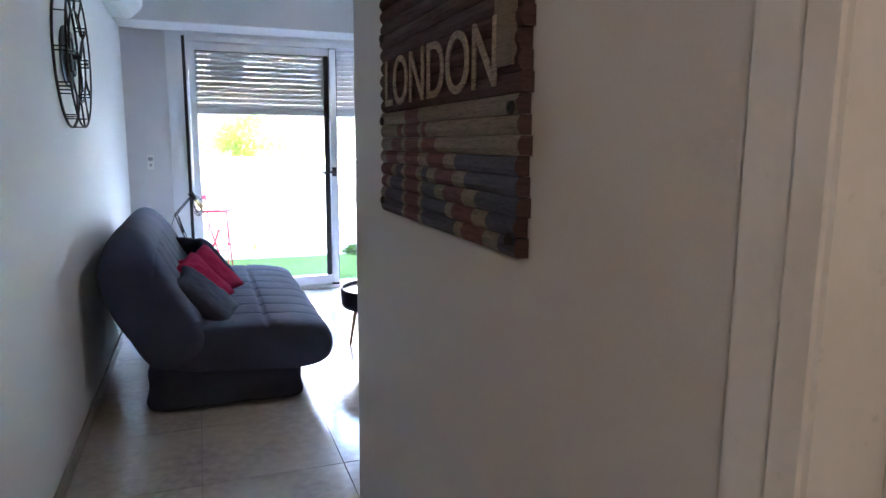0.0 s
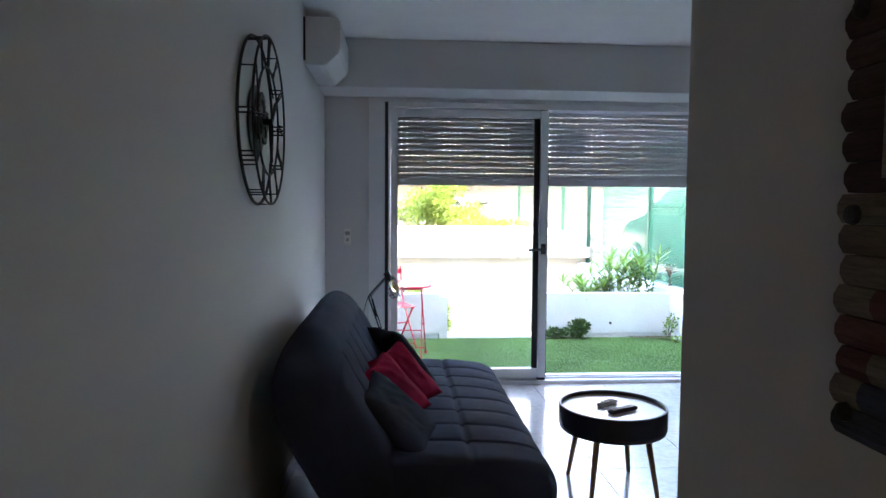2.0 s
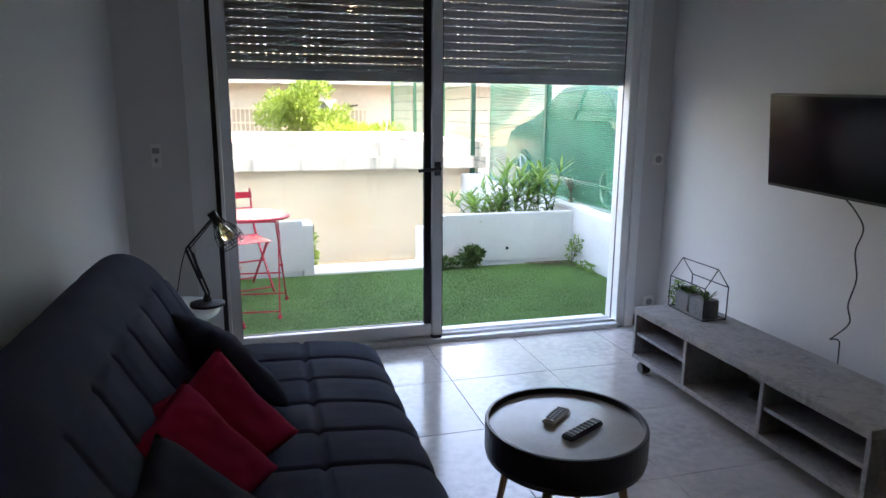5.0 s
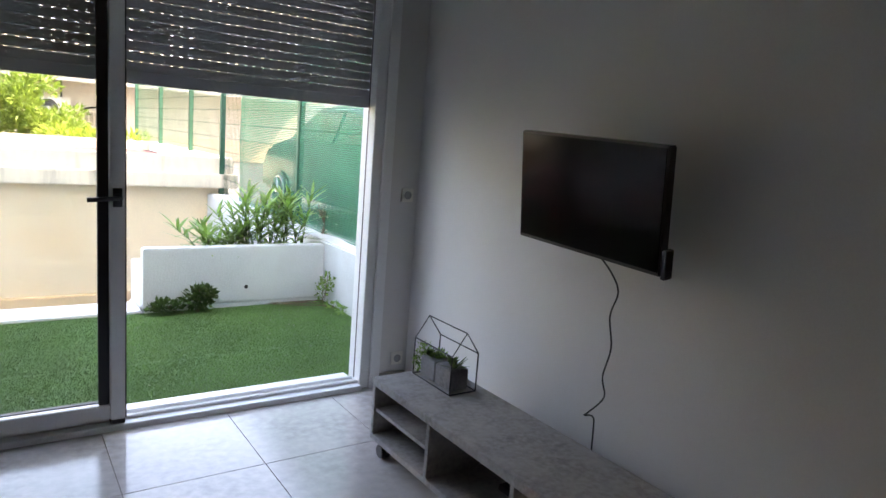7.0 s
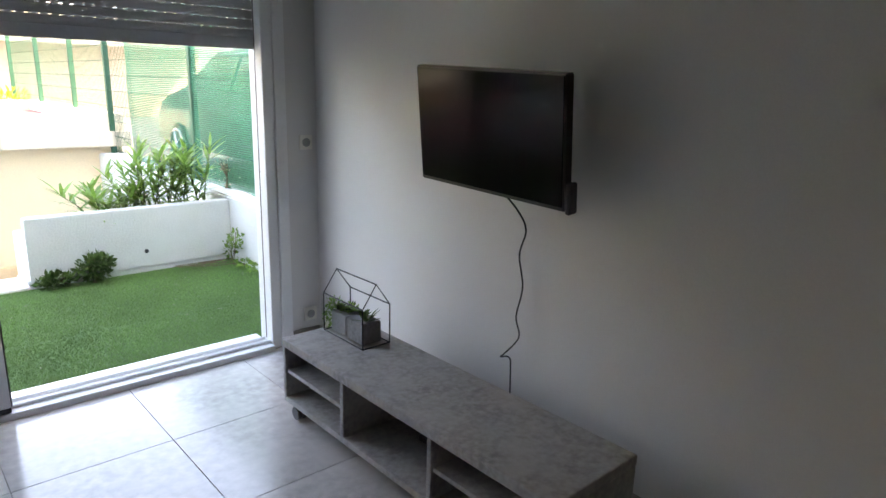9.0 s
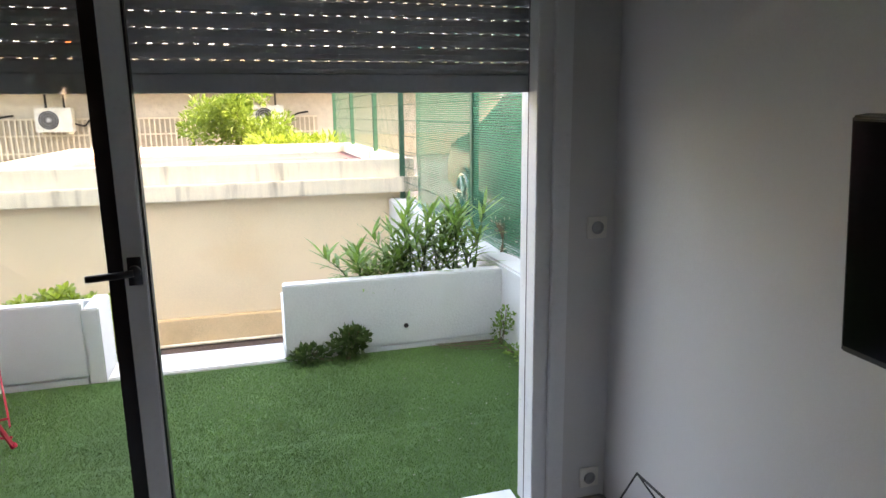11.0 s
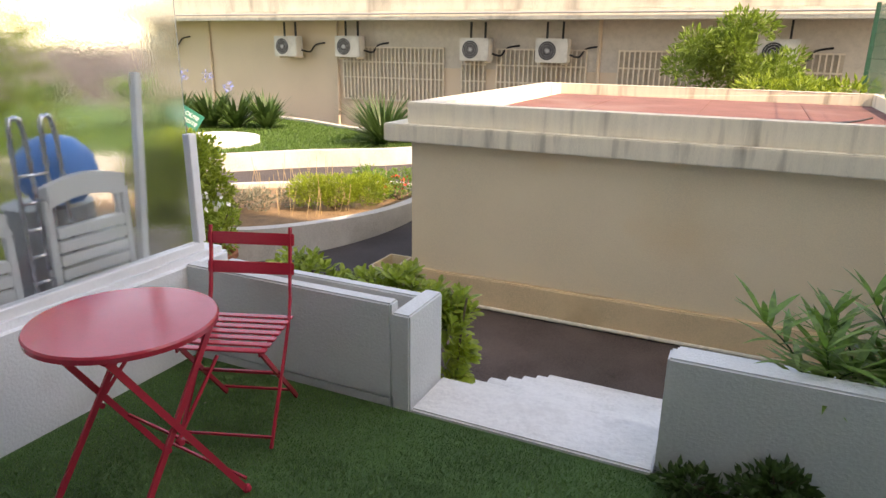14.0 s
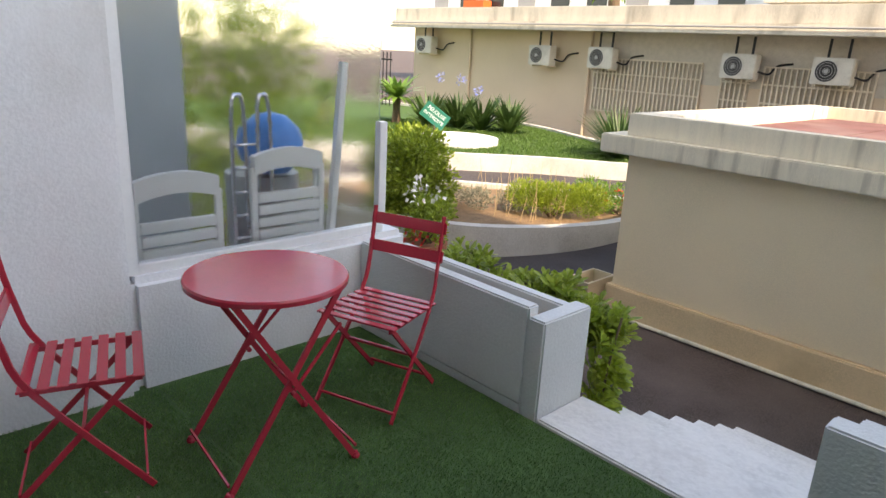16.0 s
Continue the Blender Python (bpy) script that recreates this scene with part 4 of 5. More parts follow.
b = Build().lathe([(0.02, 0.0), (0.10, 0.02), (0.16, 0.09), (0.18, 0.17), (0.16, 0.25), (0.09, 0.32), (0.01, 0.34)], 28, (-1.22, 8.28, 0.74))
tagged(b.done("plastic_basin", BLUE, smooth=True), "round blue plastic basin on the stacked chairs", "basin")
tagged(Build().lathe([(0.2, -0.06), (0.2, 0.74), (0.01, 0.74)], 20, (-1.32, 8.28, 0)).done("storage_bin", GREYP), "grey bin under the blue basin", "bin")
tagged(Build().box(-0.02, 0.02, -0.02, 0.02, 0, 1.42, m=Matrix.Translation((-1.0, 8.48, -0.06)) @ Matrix.Rotation(radians(-5), 4, "X")).done("white_pole", WPLAST, bevel=0.003), "white pole leaning behind the glass", "pole")
tagged(Build().box(-1.5, -1.45, 7.0, 7.92, -0.06, 2.2).done("door_panel", mat("grey_panel", (0.40, 0.44, 0.46), 0.5, var=0.05), bevel=0.005), "grey panel standing behind the glass", "panel")


# ---- red folding table and chairs ----
def bar(b, p, q, w=0.011, t=0.005):
    p, q = Vector(p), Vector(q)
    d = (q - p).normalized()
    s = d.cross(Vector((0, 0, 1)))
    s = s.normalized() if s.length > 0.05 else Vector((1, 0, 0))
    n = d.cross(s)
    c = [e + s * (i * t) + n * (j * w) for e in (p, q) for i, j in ((-1, -1), (1, -1), (1, 1), (-1, 1))]
    b.add(c, [(0, 1, 2, 3), (7, 6, 5, 4), (0, 4, 5, 1), (1, 5, 6, 2), (2, 6, 7, 3), (3, 7, 4, 0)])


bt = thing("bistro_table", (0.03, 7.57, TZ), "round red painted steel folding bistro table", "table", rz=84)
Build().lathe([(0.275, 0.69), (0.285, 0.687), (0.286, 0.703), (0.281, 0.71), (0.001, 0.712)], 72).done("top", REDMET, bt)
b = Build()
for s in (-1, 1):
    bar(b, (-0.19, s * 0.20, 0.685), (0.24, s * 0.22, 0.0))
    bar(b, (0.19, s * 0.185, 0.685), (-0.24, s * 0.205, 0.0))
bar(b, (0.24, -0.22, 0.05), (0.24, 0.22, 0.05), 0.005, 0.004)
bar(b, (-0.24, -0.205, 0.05), (-0.24, 0.205, 0.05), 0.005, 0.004)
bar(b, (0.09, -0.2, 0.25), (0.09, 0.2, 0.25), 0.005, 0.004)
bar(b, (0.0, -0.21, 0.345), (0.19, -0.19, 0.55), 0.006, 0.003)
bar(b, (0.0, 0.21, 0.345), (0.19, 0.19, 0.55), 0.006, 0.003)
for fx, fy in ((0.24, 0.22), (0.24, -0.22), (-0.24, 0.205), (-0.24, -0.205)):
    b.lathe([(0.016, 0.0), (0.017, 0.008), (0.010, 0.022)], 10, (fx, fy, 0.0))
for fy in (-0.21, 0.21):
    b.tube([(0.0, fy - 0.012, 0.33), (0.0, fy + 0.012, 0.33)], 0.010, 10)
bar(b, (-0.19, -0.2, 0.685), (-0.19, 0.2, 0.685))
bar(b, (0.19, -0.19, 0.685), (0.19, 0.19, 0.685))
b.done("leg", REDMET, bt)


def bistro_chair(at, rz):
    """Seat faces +x; slats run across."""
    e = thing("bistro_chair", at, "red painted folding metal chair with slatted seat", "chair", "red chairs on the patio", rz)
    b = Build()
    for s in (-1, 1):
        pts = curve([(0.20, s * 0.19, 0.0), (-0.12, s * 0.18, 0.40), (-0.19, s * 0.175, 0.58), (-0.23, s * 0.175, 0.80)], 4)
        for p, q in zip(pts, pts[1:]):
            bar(b, p, q, 0.010, 0.005)
        bar(b, (-0.22, s * 0.165, 0.0), (0.17, s * 0.16, 0.41), 0.010, 0.005)
        bar(b, (-0.16, s * 0.165, 0.405), (0.19, s * 0.165, 0.405), 0.009, 0.004)
    bar(b, (0.18, -0.19, 0.04), (0.18, 0.19, 0.04), 0.005, 0.004)
    bar(b, (-0.20, -0.165, 0.04), (-0.20, 0.165, 0.04), 0.005, 0.004)
    bar(b, (0.0, -0.18, 0.23), (0.0, 0.18, 0.23), 0.006, 0.006)
    b.done("frame", REDMET, e)
    first = None
    for i in range(7):
        if first is None:
            first = o = Build().box(-0.017, 0.017, -0.19, 0.19, 0.414, 0.422).done("seat_slat", REDMET, e, 0.002)
        else:
            o = new("seat_slat", first.data)
            o.parent = e
        o.location = ((-0.15 + i * 0.055) * K, 0, 0)
    for z, x in ((0.62, -0.20), (0.745, -0.222)):
        Build().box(-0.006, 0.006, -0.19, 0.19, -0.026, 0.026, m=Matrix.Translation((x - 0.006, 0, z)) @ Matrix.Rotation(radians(-10), 4, "Y")).done("back_slat", REDMET, e, 0.003)


bistro_chair((-0.06, 8.15, TZ), -70)
bistro_chair((-0.27, 7.02, TZ), 72)

# ---- plants of the patio ----
rnd = random.Random(11)
ole = thing("oleander", (2.6, 8.78, 0.24), "green oleander with long narrow leaves in the planter", "shrub")
b, st = Build(), Build()
for i in range(34):
    p = Vector((rnd.uniform(-0.5, 0.34), rnd.uniform(-0.06, 0.1), 0))
    tall = 1.0 if p.x > -0.22 else 0.48
    hgt = rnd.uniform(0.28, 0.62) * tall
    q = p + Vector((rnd.uniform(-0.22, 0.24), rnd.uniform(-0.06, 0.16), hgt))
    stem = curve([p, p.lerp(q, 0.5) + Vector((0, 0, 0.05)), q], 8)
    st.tube(stem, [0.006 - 0.00025 * k for k in range(len(stem))], 5)
    turn_by = rnd.uniform(0, 6.28)
    for k in range(4, len(stem), 2):
        grow = k / (len(stem) - 1)
        for j in range(3):
            aa = turn_by + 2.09 * j + 0.5 * k + rnd.uniform(-0.25, 0.25)
            blade_leaf(b, stem[k], (math.cos(aa), math.sin(aa), rnd.uniform(0.1, 0.6) + 0.8 * grow ** 3), rnd.uniform(0.19, 0.29) * (1.1 - 0.35 * grow), rnd.uniform(0.022, 0.031), rnd.uniform(0.2, 0.7))
b.done("leaf", LEAF, ole)
st.done("stem", LEAFD, ole)


def weed(name, at, blobs, n, size, m, label, stems=6, spread=0.1, hgt=0.2):
    e = thing(name, at, label, "plant")
    b, s = Build(), Build()
    leaves(b, rnd, blobs, n, size, 0.6)
    b.done("leaf", m, e)
    for i in range(stems):
        c = rnd.choice(blobs)
        s.tube(curve([(c[0] * 0.3 + rnd.uniform(-.03, .03), rnd.uniform(-.02, .02), -0.01), (c[0] * 0.8, c[1] * 0.7, c[2] * 0.6), (c[0] + rnd.uniform(-.05, .05), c[1] + rnd.uniform(-.05, .05), c[2] + c[5] * 0.6)], 4), 0.003, 5)
    s.done("stem", BARK, e)
    return e


weed("ground_weed", (1.93, 8.46, TZ), [(0.05, 0, 0.1, 0.13, 0.07, 0.08), (0.08, 0, 0.14, 0.08, 0.06, 0.06), (-0.2, 0, 0.05, 0.12, 0.05, 0.05)], 620, 0.045, LEAFD, "dark green weeds growing at the planter's foot")
weed("corner_weed", (2.98, 8.38, TZ), [(0, 0, 0.1, 0.07, 0.1, 0.1), (0.02, -0.05, 0.2, 0.05, 0.06, 0.08), (0.0, -0.3, 0.04, 0.05, 0.2, 0.03)], 240, 0.032, LEAF, "pale straggling weeds in the patio corner")
weed("dry_stalks", (3.2, 8.9, 0.47), [(0, 0, 0.15, 0.1, 0.4, 0.12)], 60, 0.03, LEAFG, "dry grass stalks by the fence", 14)
b = Build()
for i in range(9):
    y0 = rnd.uniform(8.25, 8.5)
    b.tube(curve([(rnd.uniform(2.5, 2.8), rnd.uniform(8.42, 8.5), TZ + 0.012), (rnd.uniform(2.7, 2.9), y0, TZ + 0.02), (rnd.uniform(2.9, 3.02), y0, TZ + 0.014)], 5), 0.0025, 4)
tagged(b.done("dry_twigs", BARK), "thin dry brown twigs lying on the turf", "twigs")
b = Build()
for i in range(46):
    x, y = (rnd.uniform(2.2, 3.0), rnd.uniform(7.1, 8.4)) if i > 10 else (rnd.uniform(-0.5, 2.6), rnd.uniform(6.9, 8.4))
    a = rnd.uniform(0, 6.28)
    c, s = math.cos(a) * 0.009, math.sin(a) * 0.009
    b.add([(x - c, y - s, TZ + 0.012), (x + s * .5, y - c * .5, TZ + 0.015), (x + c, y + s, TZ + 0.012), (x - s * .5, y + c * .5, TZ + 0.016)], [(0, 1, 2, 3)])
tagged(b.done("fallen_leaves", LEAFG), "small dry leaves scattered on the turf", "leaves", kind="stuff")
sh = thing("planter_shrub", (0, 8.95, 0.11), "bright green shrub spilling over the planter's back", "shrub")
b = Build()


def rosette(b, at, up, n, length):
    """A whorl of spoon-shaped leaves round a shoot's tip."""
    up = Vector(up).normalized()
    s1 = up.orthogonal().normalized()
    s2 = up.cross(s1)
    for i in range(n):
        q = 2.4 * i + rnd.uniform(-0.2, 0.2)
        lift = 0.35 + 1.5 * i / n
        out = (s1 * math.cos(q) + s2 * math.sin(q) + up * lift).normalized()
        side = out.cross(up).normalized()
        l = length * rnd.uniform(0.75, 1.15) * (1.05 - 0.35 * i / n)
        base = Vector(at) - up * 0.25 * length * (1 - i / n)
        mid, tip = base + out * l * 0.68 + up * l * 0.02, base + out * l - up * l * 0.06
        w = l * 0.19
        b.add([base, mid + side * w, tip + side * w * 0.45, tip - side * w * 0.45, mid - side * w, mid - up * l * 0.05], [(0, 1, 5), (0, 5, 4), (1, 2, 5), (2, 3, 5), (3, 4, 5)])


for i in range(250):
    x = rnd.uniform(-0.62, 0.55)
    rosette(b, (x, rnd.uniform(0.0, 0.26), rnd.uniform(-0.02, 0.24) * (0.9 + 0.25 * math.sin(9 * x))), (rnd.uniform(-.4, .4), rnd.uniform(-.5, .3), 1.2), 9, rnd.uniform(0.075, 0.11))
for i in range(75):
    q = rnd.uniform(-0.62, 0.16)
    rosette(b, (0.545 + rnd.uniform(-0.05, 0.04), rnd.uniform(0.0, 0.2), q), (rnd.uniform(0.2, 1), rnd.uniform(-.6, .4), 0.8), 8, rnd.uniform(0.075, 0.105))
b.done("leaf", LEAFY, sh)
b = Build()
for i in range(9):
    x = -0.5 + i * 0.13
    b.tube(curve([(x, 0.1, -0.5), (x + 0.02, 0.08, -0.1), (x + rnd.uniform(-.06, .06), 0.1, 0.2)], 4), 0.006, 5)
b.done("stem", BARK, sh)

# ---- fence with shade cloth ----
fe = thing("mesh_fence", (3.22, 0, 0.47), "green welded mesh fence with shade cloth", "fence")
for y in (6.9, 9.6, 12.3, 14.0, 16.2, 18.6):
    Build().box(-0.03, 0.03, y - 0.03, y + 0.03, -0.1, 1.75).done("post", FENCE, fe, 0.004)
b = Build()
for i in range(10):
    z = 0.03 + i * 0.18
    b.box(-0.003, 0.003, 6.7, 18.6, z, z + 0.006)
y = 11.4
while y < 18.6:
    b.box(-0.002, 0.002, y, y + 0.004, 0.03, 1.7)
    y += 0.055
b.done("wire", FENCE, fe)
b = Build()
NY = 60
for s in (0.0, 0.004):
    vs = []
    for j in range(9):
        for i in range(NY + 1):
            y, z = 6.72 + (11.5 - 6.72) * i / NY, 0.0 + 1.72 * j / 8
            vs.append((-0.012 - s + 0.012 * noise.noise(Vector((y * 2.2, z * 2, 1))) + 0.006 * math.sin(y * 9), y, z + 0.01 * math.sin(y * 6)))
    if s == 0.0:
        b.add(vs, [(j * (NY + 1) + i, j * (NY + 1) + i + 1, (j + 1) * (NY + 1) + i + 1, (j + 1) * (NY + 1) + i) for j in range(8) for i in range(NY)])
b.done("shade_cloth", CLOTH, fe, smooth=True)
setting(Build().box(3.36, 14, W + 0.22, 40, G, 0.25), "street", mat("street_asphalt", (0.10, 0.10, 0.10), 0.9, var=0.2, fine=150), "grey asphalt street behind the fence")


def car(at, rz, paint, label):
    e = thing("parked_car", at, label, "car", rz=rz)
    side = [(-2.1, 0.3), (-2.15, 0.65), (-2.0, 0.92), (-1.5, 1.0), (-0.95, 1.38), (-0.3, 1.48), (0.55, 1.45), (1.15, 1.05), (1.9, 0.9), (2.1, 0.65), (2.1, 0.3)]
    n = len(side)
    vs = []
    for y, k in ((-0.85, 0.0), (0.85, 0.0)):
        vs += [(x, y * (1 - 0.22 * max(0, z - 0.95) / 0.5), z) for x, z in side]
    Build().add(vs, [tuple(range(n)), tuple(range(n, 2 * n))[::-1]] + [(i, (i + 1) % n, n + (i + 1) % n, n + i) for i in range(n)]).done("body", paint, e, 0.06, segs=3)
    b = Build()
    for s in (-1, 1):
        for xs in ([(-1.25, 1.04), (-0.9, 1.32), (-0.3, 1.40), (-0.28, 1.03)], [(-0.2, 1.03), (-0.22, 1.40), (0.5, 1.38), (0.95, 1.06)]):
            vs = [(x, s * (0.86 * (1 - 0.22 * max(0, z - 0.95) / 0.5)), z) for x, z in xs]
            b.add(vs, [(0, 1, 2, 3)])
    b.done("window", WINDARK, e)
    for x in (-1.3, 1.3):
        for s in (-1, 1):
            w = Build().tube([(x, s * 0.68, 0.31), (x, s * 0.88, 0.31)], 0.31, 24).done("tyre", PLAST, e, 0.03)
            b = Build().tube([(x, s * 0.86, 0.31), (x, s * 0.892, 0.31)], 0.06, 12)
            for k in range(5):
                a = 2 * math.pi * k / 5
                b.tube([(x, s * 0.885, 0.31), (x + 0.2 * math.cos(a), s * 0.885, 0.31 + 0.2 * math.sin(a))], 0.026, 6)
            b.tube([(x + 0.21 * math.cos(q), s * 0.885, 0.31 + 0.21 * math.sin(q)) for q in (2 * math.pi * i / 20 for i in range(20))], 0.02, 6, True)
            b.done("rim", CHROME, e)
    for s in (-1, 1):
        Build().box(-2.16, -2.05, s * 0.6 - 0.17, s * 0.6 + 0.17, 0.72, 0.86).done("tail_light", mat("tail_light", (0.4, 0.01, 0.02), 0.2, bump=0), e, 0.02)


car((4.75, 10.6, 0.25), 90, CARD, "dark grey car parked behind the fence")
car((5.8, 27.5, 0.25), 85, CARW, "white car parked along the street")

# ---- shed ----
shed = thing("flat_roof_shed", (0, 0, 0), "low cream rendered outbuilding with a red flat roof", "building")
SX0, SX1, SY0, SY1 = -1.45, 3.33, 12.35, 17.1
Build().box(SX0, SX1, SY0, SY1, -0.82, 0.56).done("wall", CREAM, shed, 0.01)
Build().box(SX0 - 0.05, SX1 + 0.01, SY0 - 0.05, SY1 + 0.05, G, -0.82).done("plinth", OCHRE, shed, 0.012)
Build().box(SX0 - 0.25, SX1 + 0.08, SY0 - 0.15, SY1 + 0.15, 0.555, 0.735).done("ledge", PARAP, shed, 0.012)
b = Build().box(SX0 - 0.02, SX1 + 0.04, SY0 - 0.05, SY0 + 0.12, 0.73, 0.95).box(SX0 - 0.02, SX1 + 0.04, SY1 - 0.1, SY1 + 0.07, 0.73, 0.95).box(SX0 - 0.02, SX0 + 0.3, SY0 + 0.12, SY1 - 0.1, 0.73, 0.95).box(SX1 - 0.16, SX1 + 0.04, SY0 + 0.12, SY1 - 0.1, 0.73, 0.95)
b.done("parapet", PARAP, shed, 0.008)
Build().box(SX0 + 0.3, SX1 - 0.16, SY0 + 0.12, SY1 - 0.1, 0.73, 0.79).done("roof", REDROOF, shed)
b = Build()
for x in (-0.2, 1.1, 2.3):
    b.box(x, x + 0.05, SY0 + 0.13, SY1 - 0.11, 0.79, 0.795)
b.done("roof_seam", REDROOF, shed)
Build().tube(curve([(SX0 + 1.2, SY0 + 1.3, 0.80), (SX0 + 2.4, SY0 + 1.0, 0.80), (SX1 - 0.9, SY0 + 1.7, 0.80), (SX1 - 0.4, SY0 + 2.6, 0.80)], 8), 0.012, 6).done("roof_cable", PLAST, shed)
Build().tube([(SX0 + 0.0, SY0 - 0.08, G + 0.03), (SX1, SY0 - 0.08, G + 0.03)], 0.02, 8).done("pipe", PARAP, shed)
Build().tube(curve([(3.30, 12.25, 0.46), (3.24, 12.2, 0.44), (3.22, 12.2, 0.36), (3.22, 12.2, -0.2)], 5), 0.025, 10).done("downpipe", PLAST, shed)
tb = thing("plastic_trough", (-1.68, 12.3, G), "empty cream plastic plant trough by the shed", "planter")
Build().add([(-.1, -.2, 0), (.1, -.2, 0), (.1, .2, 0), (-.1, .2, 0), (-.14, -.25, .36), (.14, -.25, .36), (.14, .25, .36), (-.14, .25, .36), (-.12, -.23, .36), (.12, -.23, .36), (.12, .23, .36), (-.12, .23, .36), (-.1, -.2, .06), (.1, -.2, .06), (.1, .2, .06), (-.1, .2, .06)],
            [(0, 3, 2, 1), (0, 1, 5, 4), (1, 2, 6, 5), (2, 3, 7, 6), (3, 0, 4, 7), (4, 5, 9, 8), (5, 6, 10, 9), (6, 7, 11, 10), (7, 4, 8, 11), (8, 9, 13, 12), (9, 10, 14, 13), (10, 11, 15, 14), (11, 8, 12, 15), (12, 13, 14, 15)]).done("body", mat("cream_plastic", (0.62, 0.5, 0.34), 0.5, var=0.06), tb)

# ---- garden ----
setting(Build().box(-400, 400, W + 0.3, 600, G - 1, G), "ground", ASPH, "dark brown asphalt path through the garden")
# Path asphalt is coloured darker than the ground to suggest shade over it.
setting(Build().add([(-24, 12.2, G - 0.004), (-1.51, 12.2, G - 0.004), (-1.51, 15.2, -0.97), (-24, 15.2, -0.97), (-24, 23.98, -0.97), (-1.51, 23.98, -0.97), (-1.51, 23.98, G - 0.3), (-1.51, 12.2, G - 0.3)], [(0, 1, 2, 3), (3, 2, 5, 4), (1, 7, 6, 5, 2)]), "garden_path", mat("shade_darkened_asphalt", (0.058, 0.05, 0.052), 0.9, var=0.35, scale=1.5, fine=110, bump=0.8), "brown asphalt path rising between the beds, darkened for shade")
bedline = [Vector((x, y, 0)) for x, y in ((-7.6, 11.2), (-5.6, 11.6), (-3.97, 12.34), (-3.2, 13.2), (-2.8, 14.3), (-2.85, 15.4), (-3.6, 15.9), (-5.0, 15.2), (-7.0, 13.6))]
line = [(p.x, p.y) for p in curve(bedline, 6)]
setting(Build().wallrun(line + [line[0]], 0.16, G, -0.72), "kerb_bed", KERB, "curved white kerb round the flower bed")
setting(Build().prism(line, G, -0.80), "bed_soil", SOIL, "dry soil of the flower bed")
lawnline = [(p.x, p.y) for p in curve([(-22, 10.5, 0), (-14, 12.8, 0), (-9.6, 14.9, 0), (-7.9, 16.2, 0), (-6.6, 17.6, 0), (-5.2, 18.7, 0), (-4.6, 20.0, 0), (-5.6, 21.2, 0), (-8, 21.5, 0), (-11, 22.6, 0), (-16, 23.2, 0), (-22, 23.2, 0)], 6)]
setting(Build().wallrun(lawnline, 0.2, G, -0.62), "kerb_lawn", KERB, "curved white kerb wall round the lawn")
setting(Build().prism(lawnline, G, -0.70), "lawn", LAWN, "mown green lawn behind the white kerb")
NL = 40000
lx0 = rng.uniform(-14, -4.6, NL * 2)
ly0 = rng.uniform(14.5, 22.6, NL * 2)


def inside(x, y, poly):
    c = np.zeros(len(x), bool)
    for (x1, y1), (x2, y2) in zip(poly, poly[1:] + poly[:1]):
        c ^= ((y1 > y) != (y2 > y)) & (x < (x2 - x1) * (y - y1) / ((y2 - y1) or 1e-9) + x1)
    return c


ok = inside(lx0, ly0, lawnline)
lx0, ly0 = lx0[ok][:NL], ly0[ok][:NL]
n = len(lx0)
a, h = rng.uniform(0, 6.28, n), rng.uniform(0.03, 0.08, n)
tri = np.stack([np.stack([lx0 - .012 * np.cos(a), ly0 - .012 * np.sin(a), np.full(n, -0.7)], 1), np.stack([lx0 + .012 * np.cos(a), ly0 + .012 * np.sin(a), np.full(n, -0.7)], 1), np.stack([lx0 + rng.normal(0, .02, n), ly0 + rng.normal(0, .02, n), -0.7 + h], 1)], 1).reshape(-1, 3)
me = bpy.data.meshes.new("lawn_grass")
me.from_pydata(tri * K, [], np.arange(3 * n).reshape(-1, 3))
me.materials.append(leaf_mat("grass_blade", (0.06, 0.15, 0.03), (0.12, 0.22, 0.05)))
tagged(new("lawn_grass", me), "short green grass of the lawn", "grass", kind="stuff")
b = Build().lathe([(1.0, 0.0), (1.0, 0.14), (0.9, 0.14), (0.85, 0.06), (0.01, 0.05)], 40, (-9.4, 17.8, -0.70))
tagged(b.done("stone_basin", RENDERW), "round white basin set in the lawn", "basin")
sg = thing("lawn_sign", (-9.9, 17.5, -0.70), "small tilted green sign with white lettering", "sign", rz=40)
Build().tube([(0, 0, 0), (0, 0, 0.4)], 0.015, 8).done("stake", BARK, sg)
Build().box(-0.34, 0.34, -0.012, 0.012, -0.2, 0.2, m=Matrix.Translation((0, 0, 0.6)) @ Matrix.Rotation(radians(35), 4, "Y")).done("board", SIGNG, sg, 0.004)
for i, (txt, sz) in enumerate((("PELOUSE", 0.13), ("INTERDITE", 0.12))):
    fc = bpy.data.curves.new("sign_text", "FONT")
    fc.body, fc.size, fc.extrude, fc.align_x = txt, sz * K, 0.002, "CENTER"
    o = new("sign_curve", fc)
    bpy.context.view_layer.update()
    me = bpy.data.meshes.new_from_object(o.evaluated_get(bpy.context.evaluated_depsgraph_get()))
    bpy.data.objects.remove(o)
    me.materials.clear()
    me.materials.append(WPLAST)
    o = new("lettering", me)
    o.parent = sg
    o.matrix_basis = Matrix.Translation((0, 0, 0.6 * K)) @ Matrix.Rotation(radians(35), 4, "Y") @ Matrix.Translation((0, -0.016 * K, (0.04 - 0.14 * i) * K)) @ Matrix.Rotation(radians(90), 4, "X")


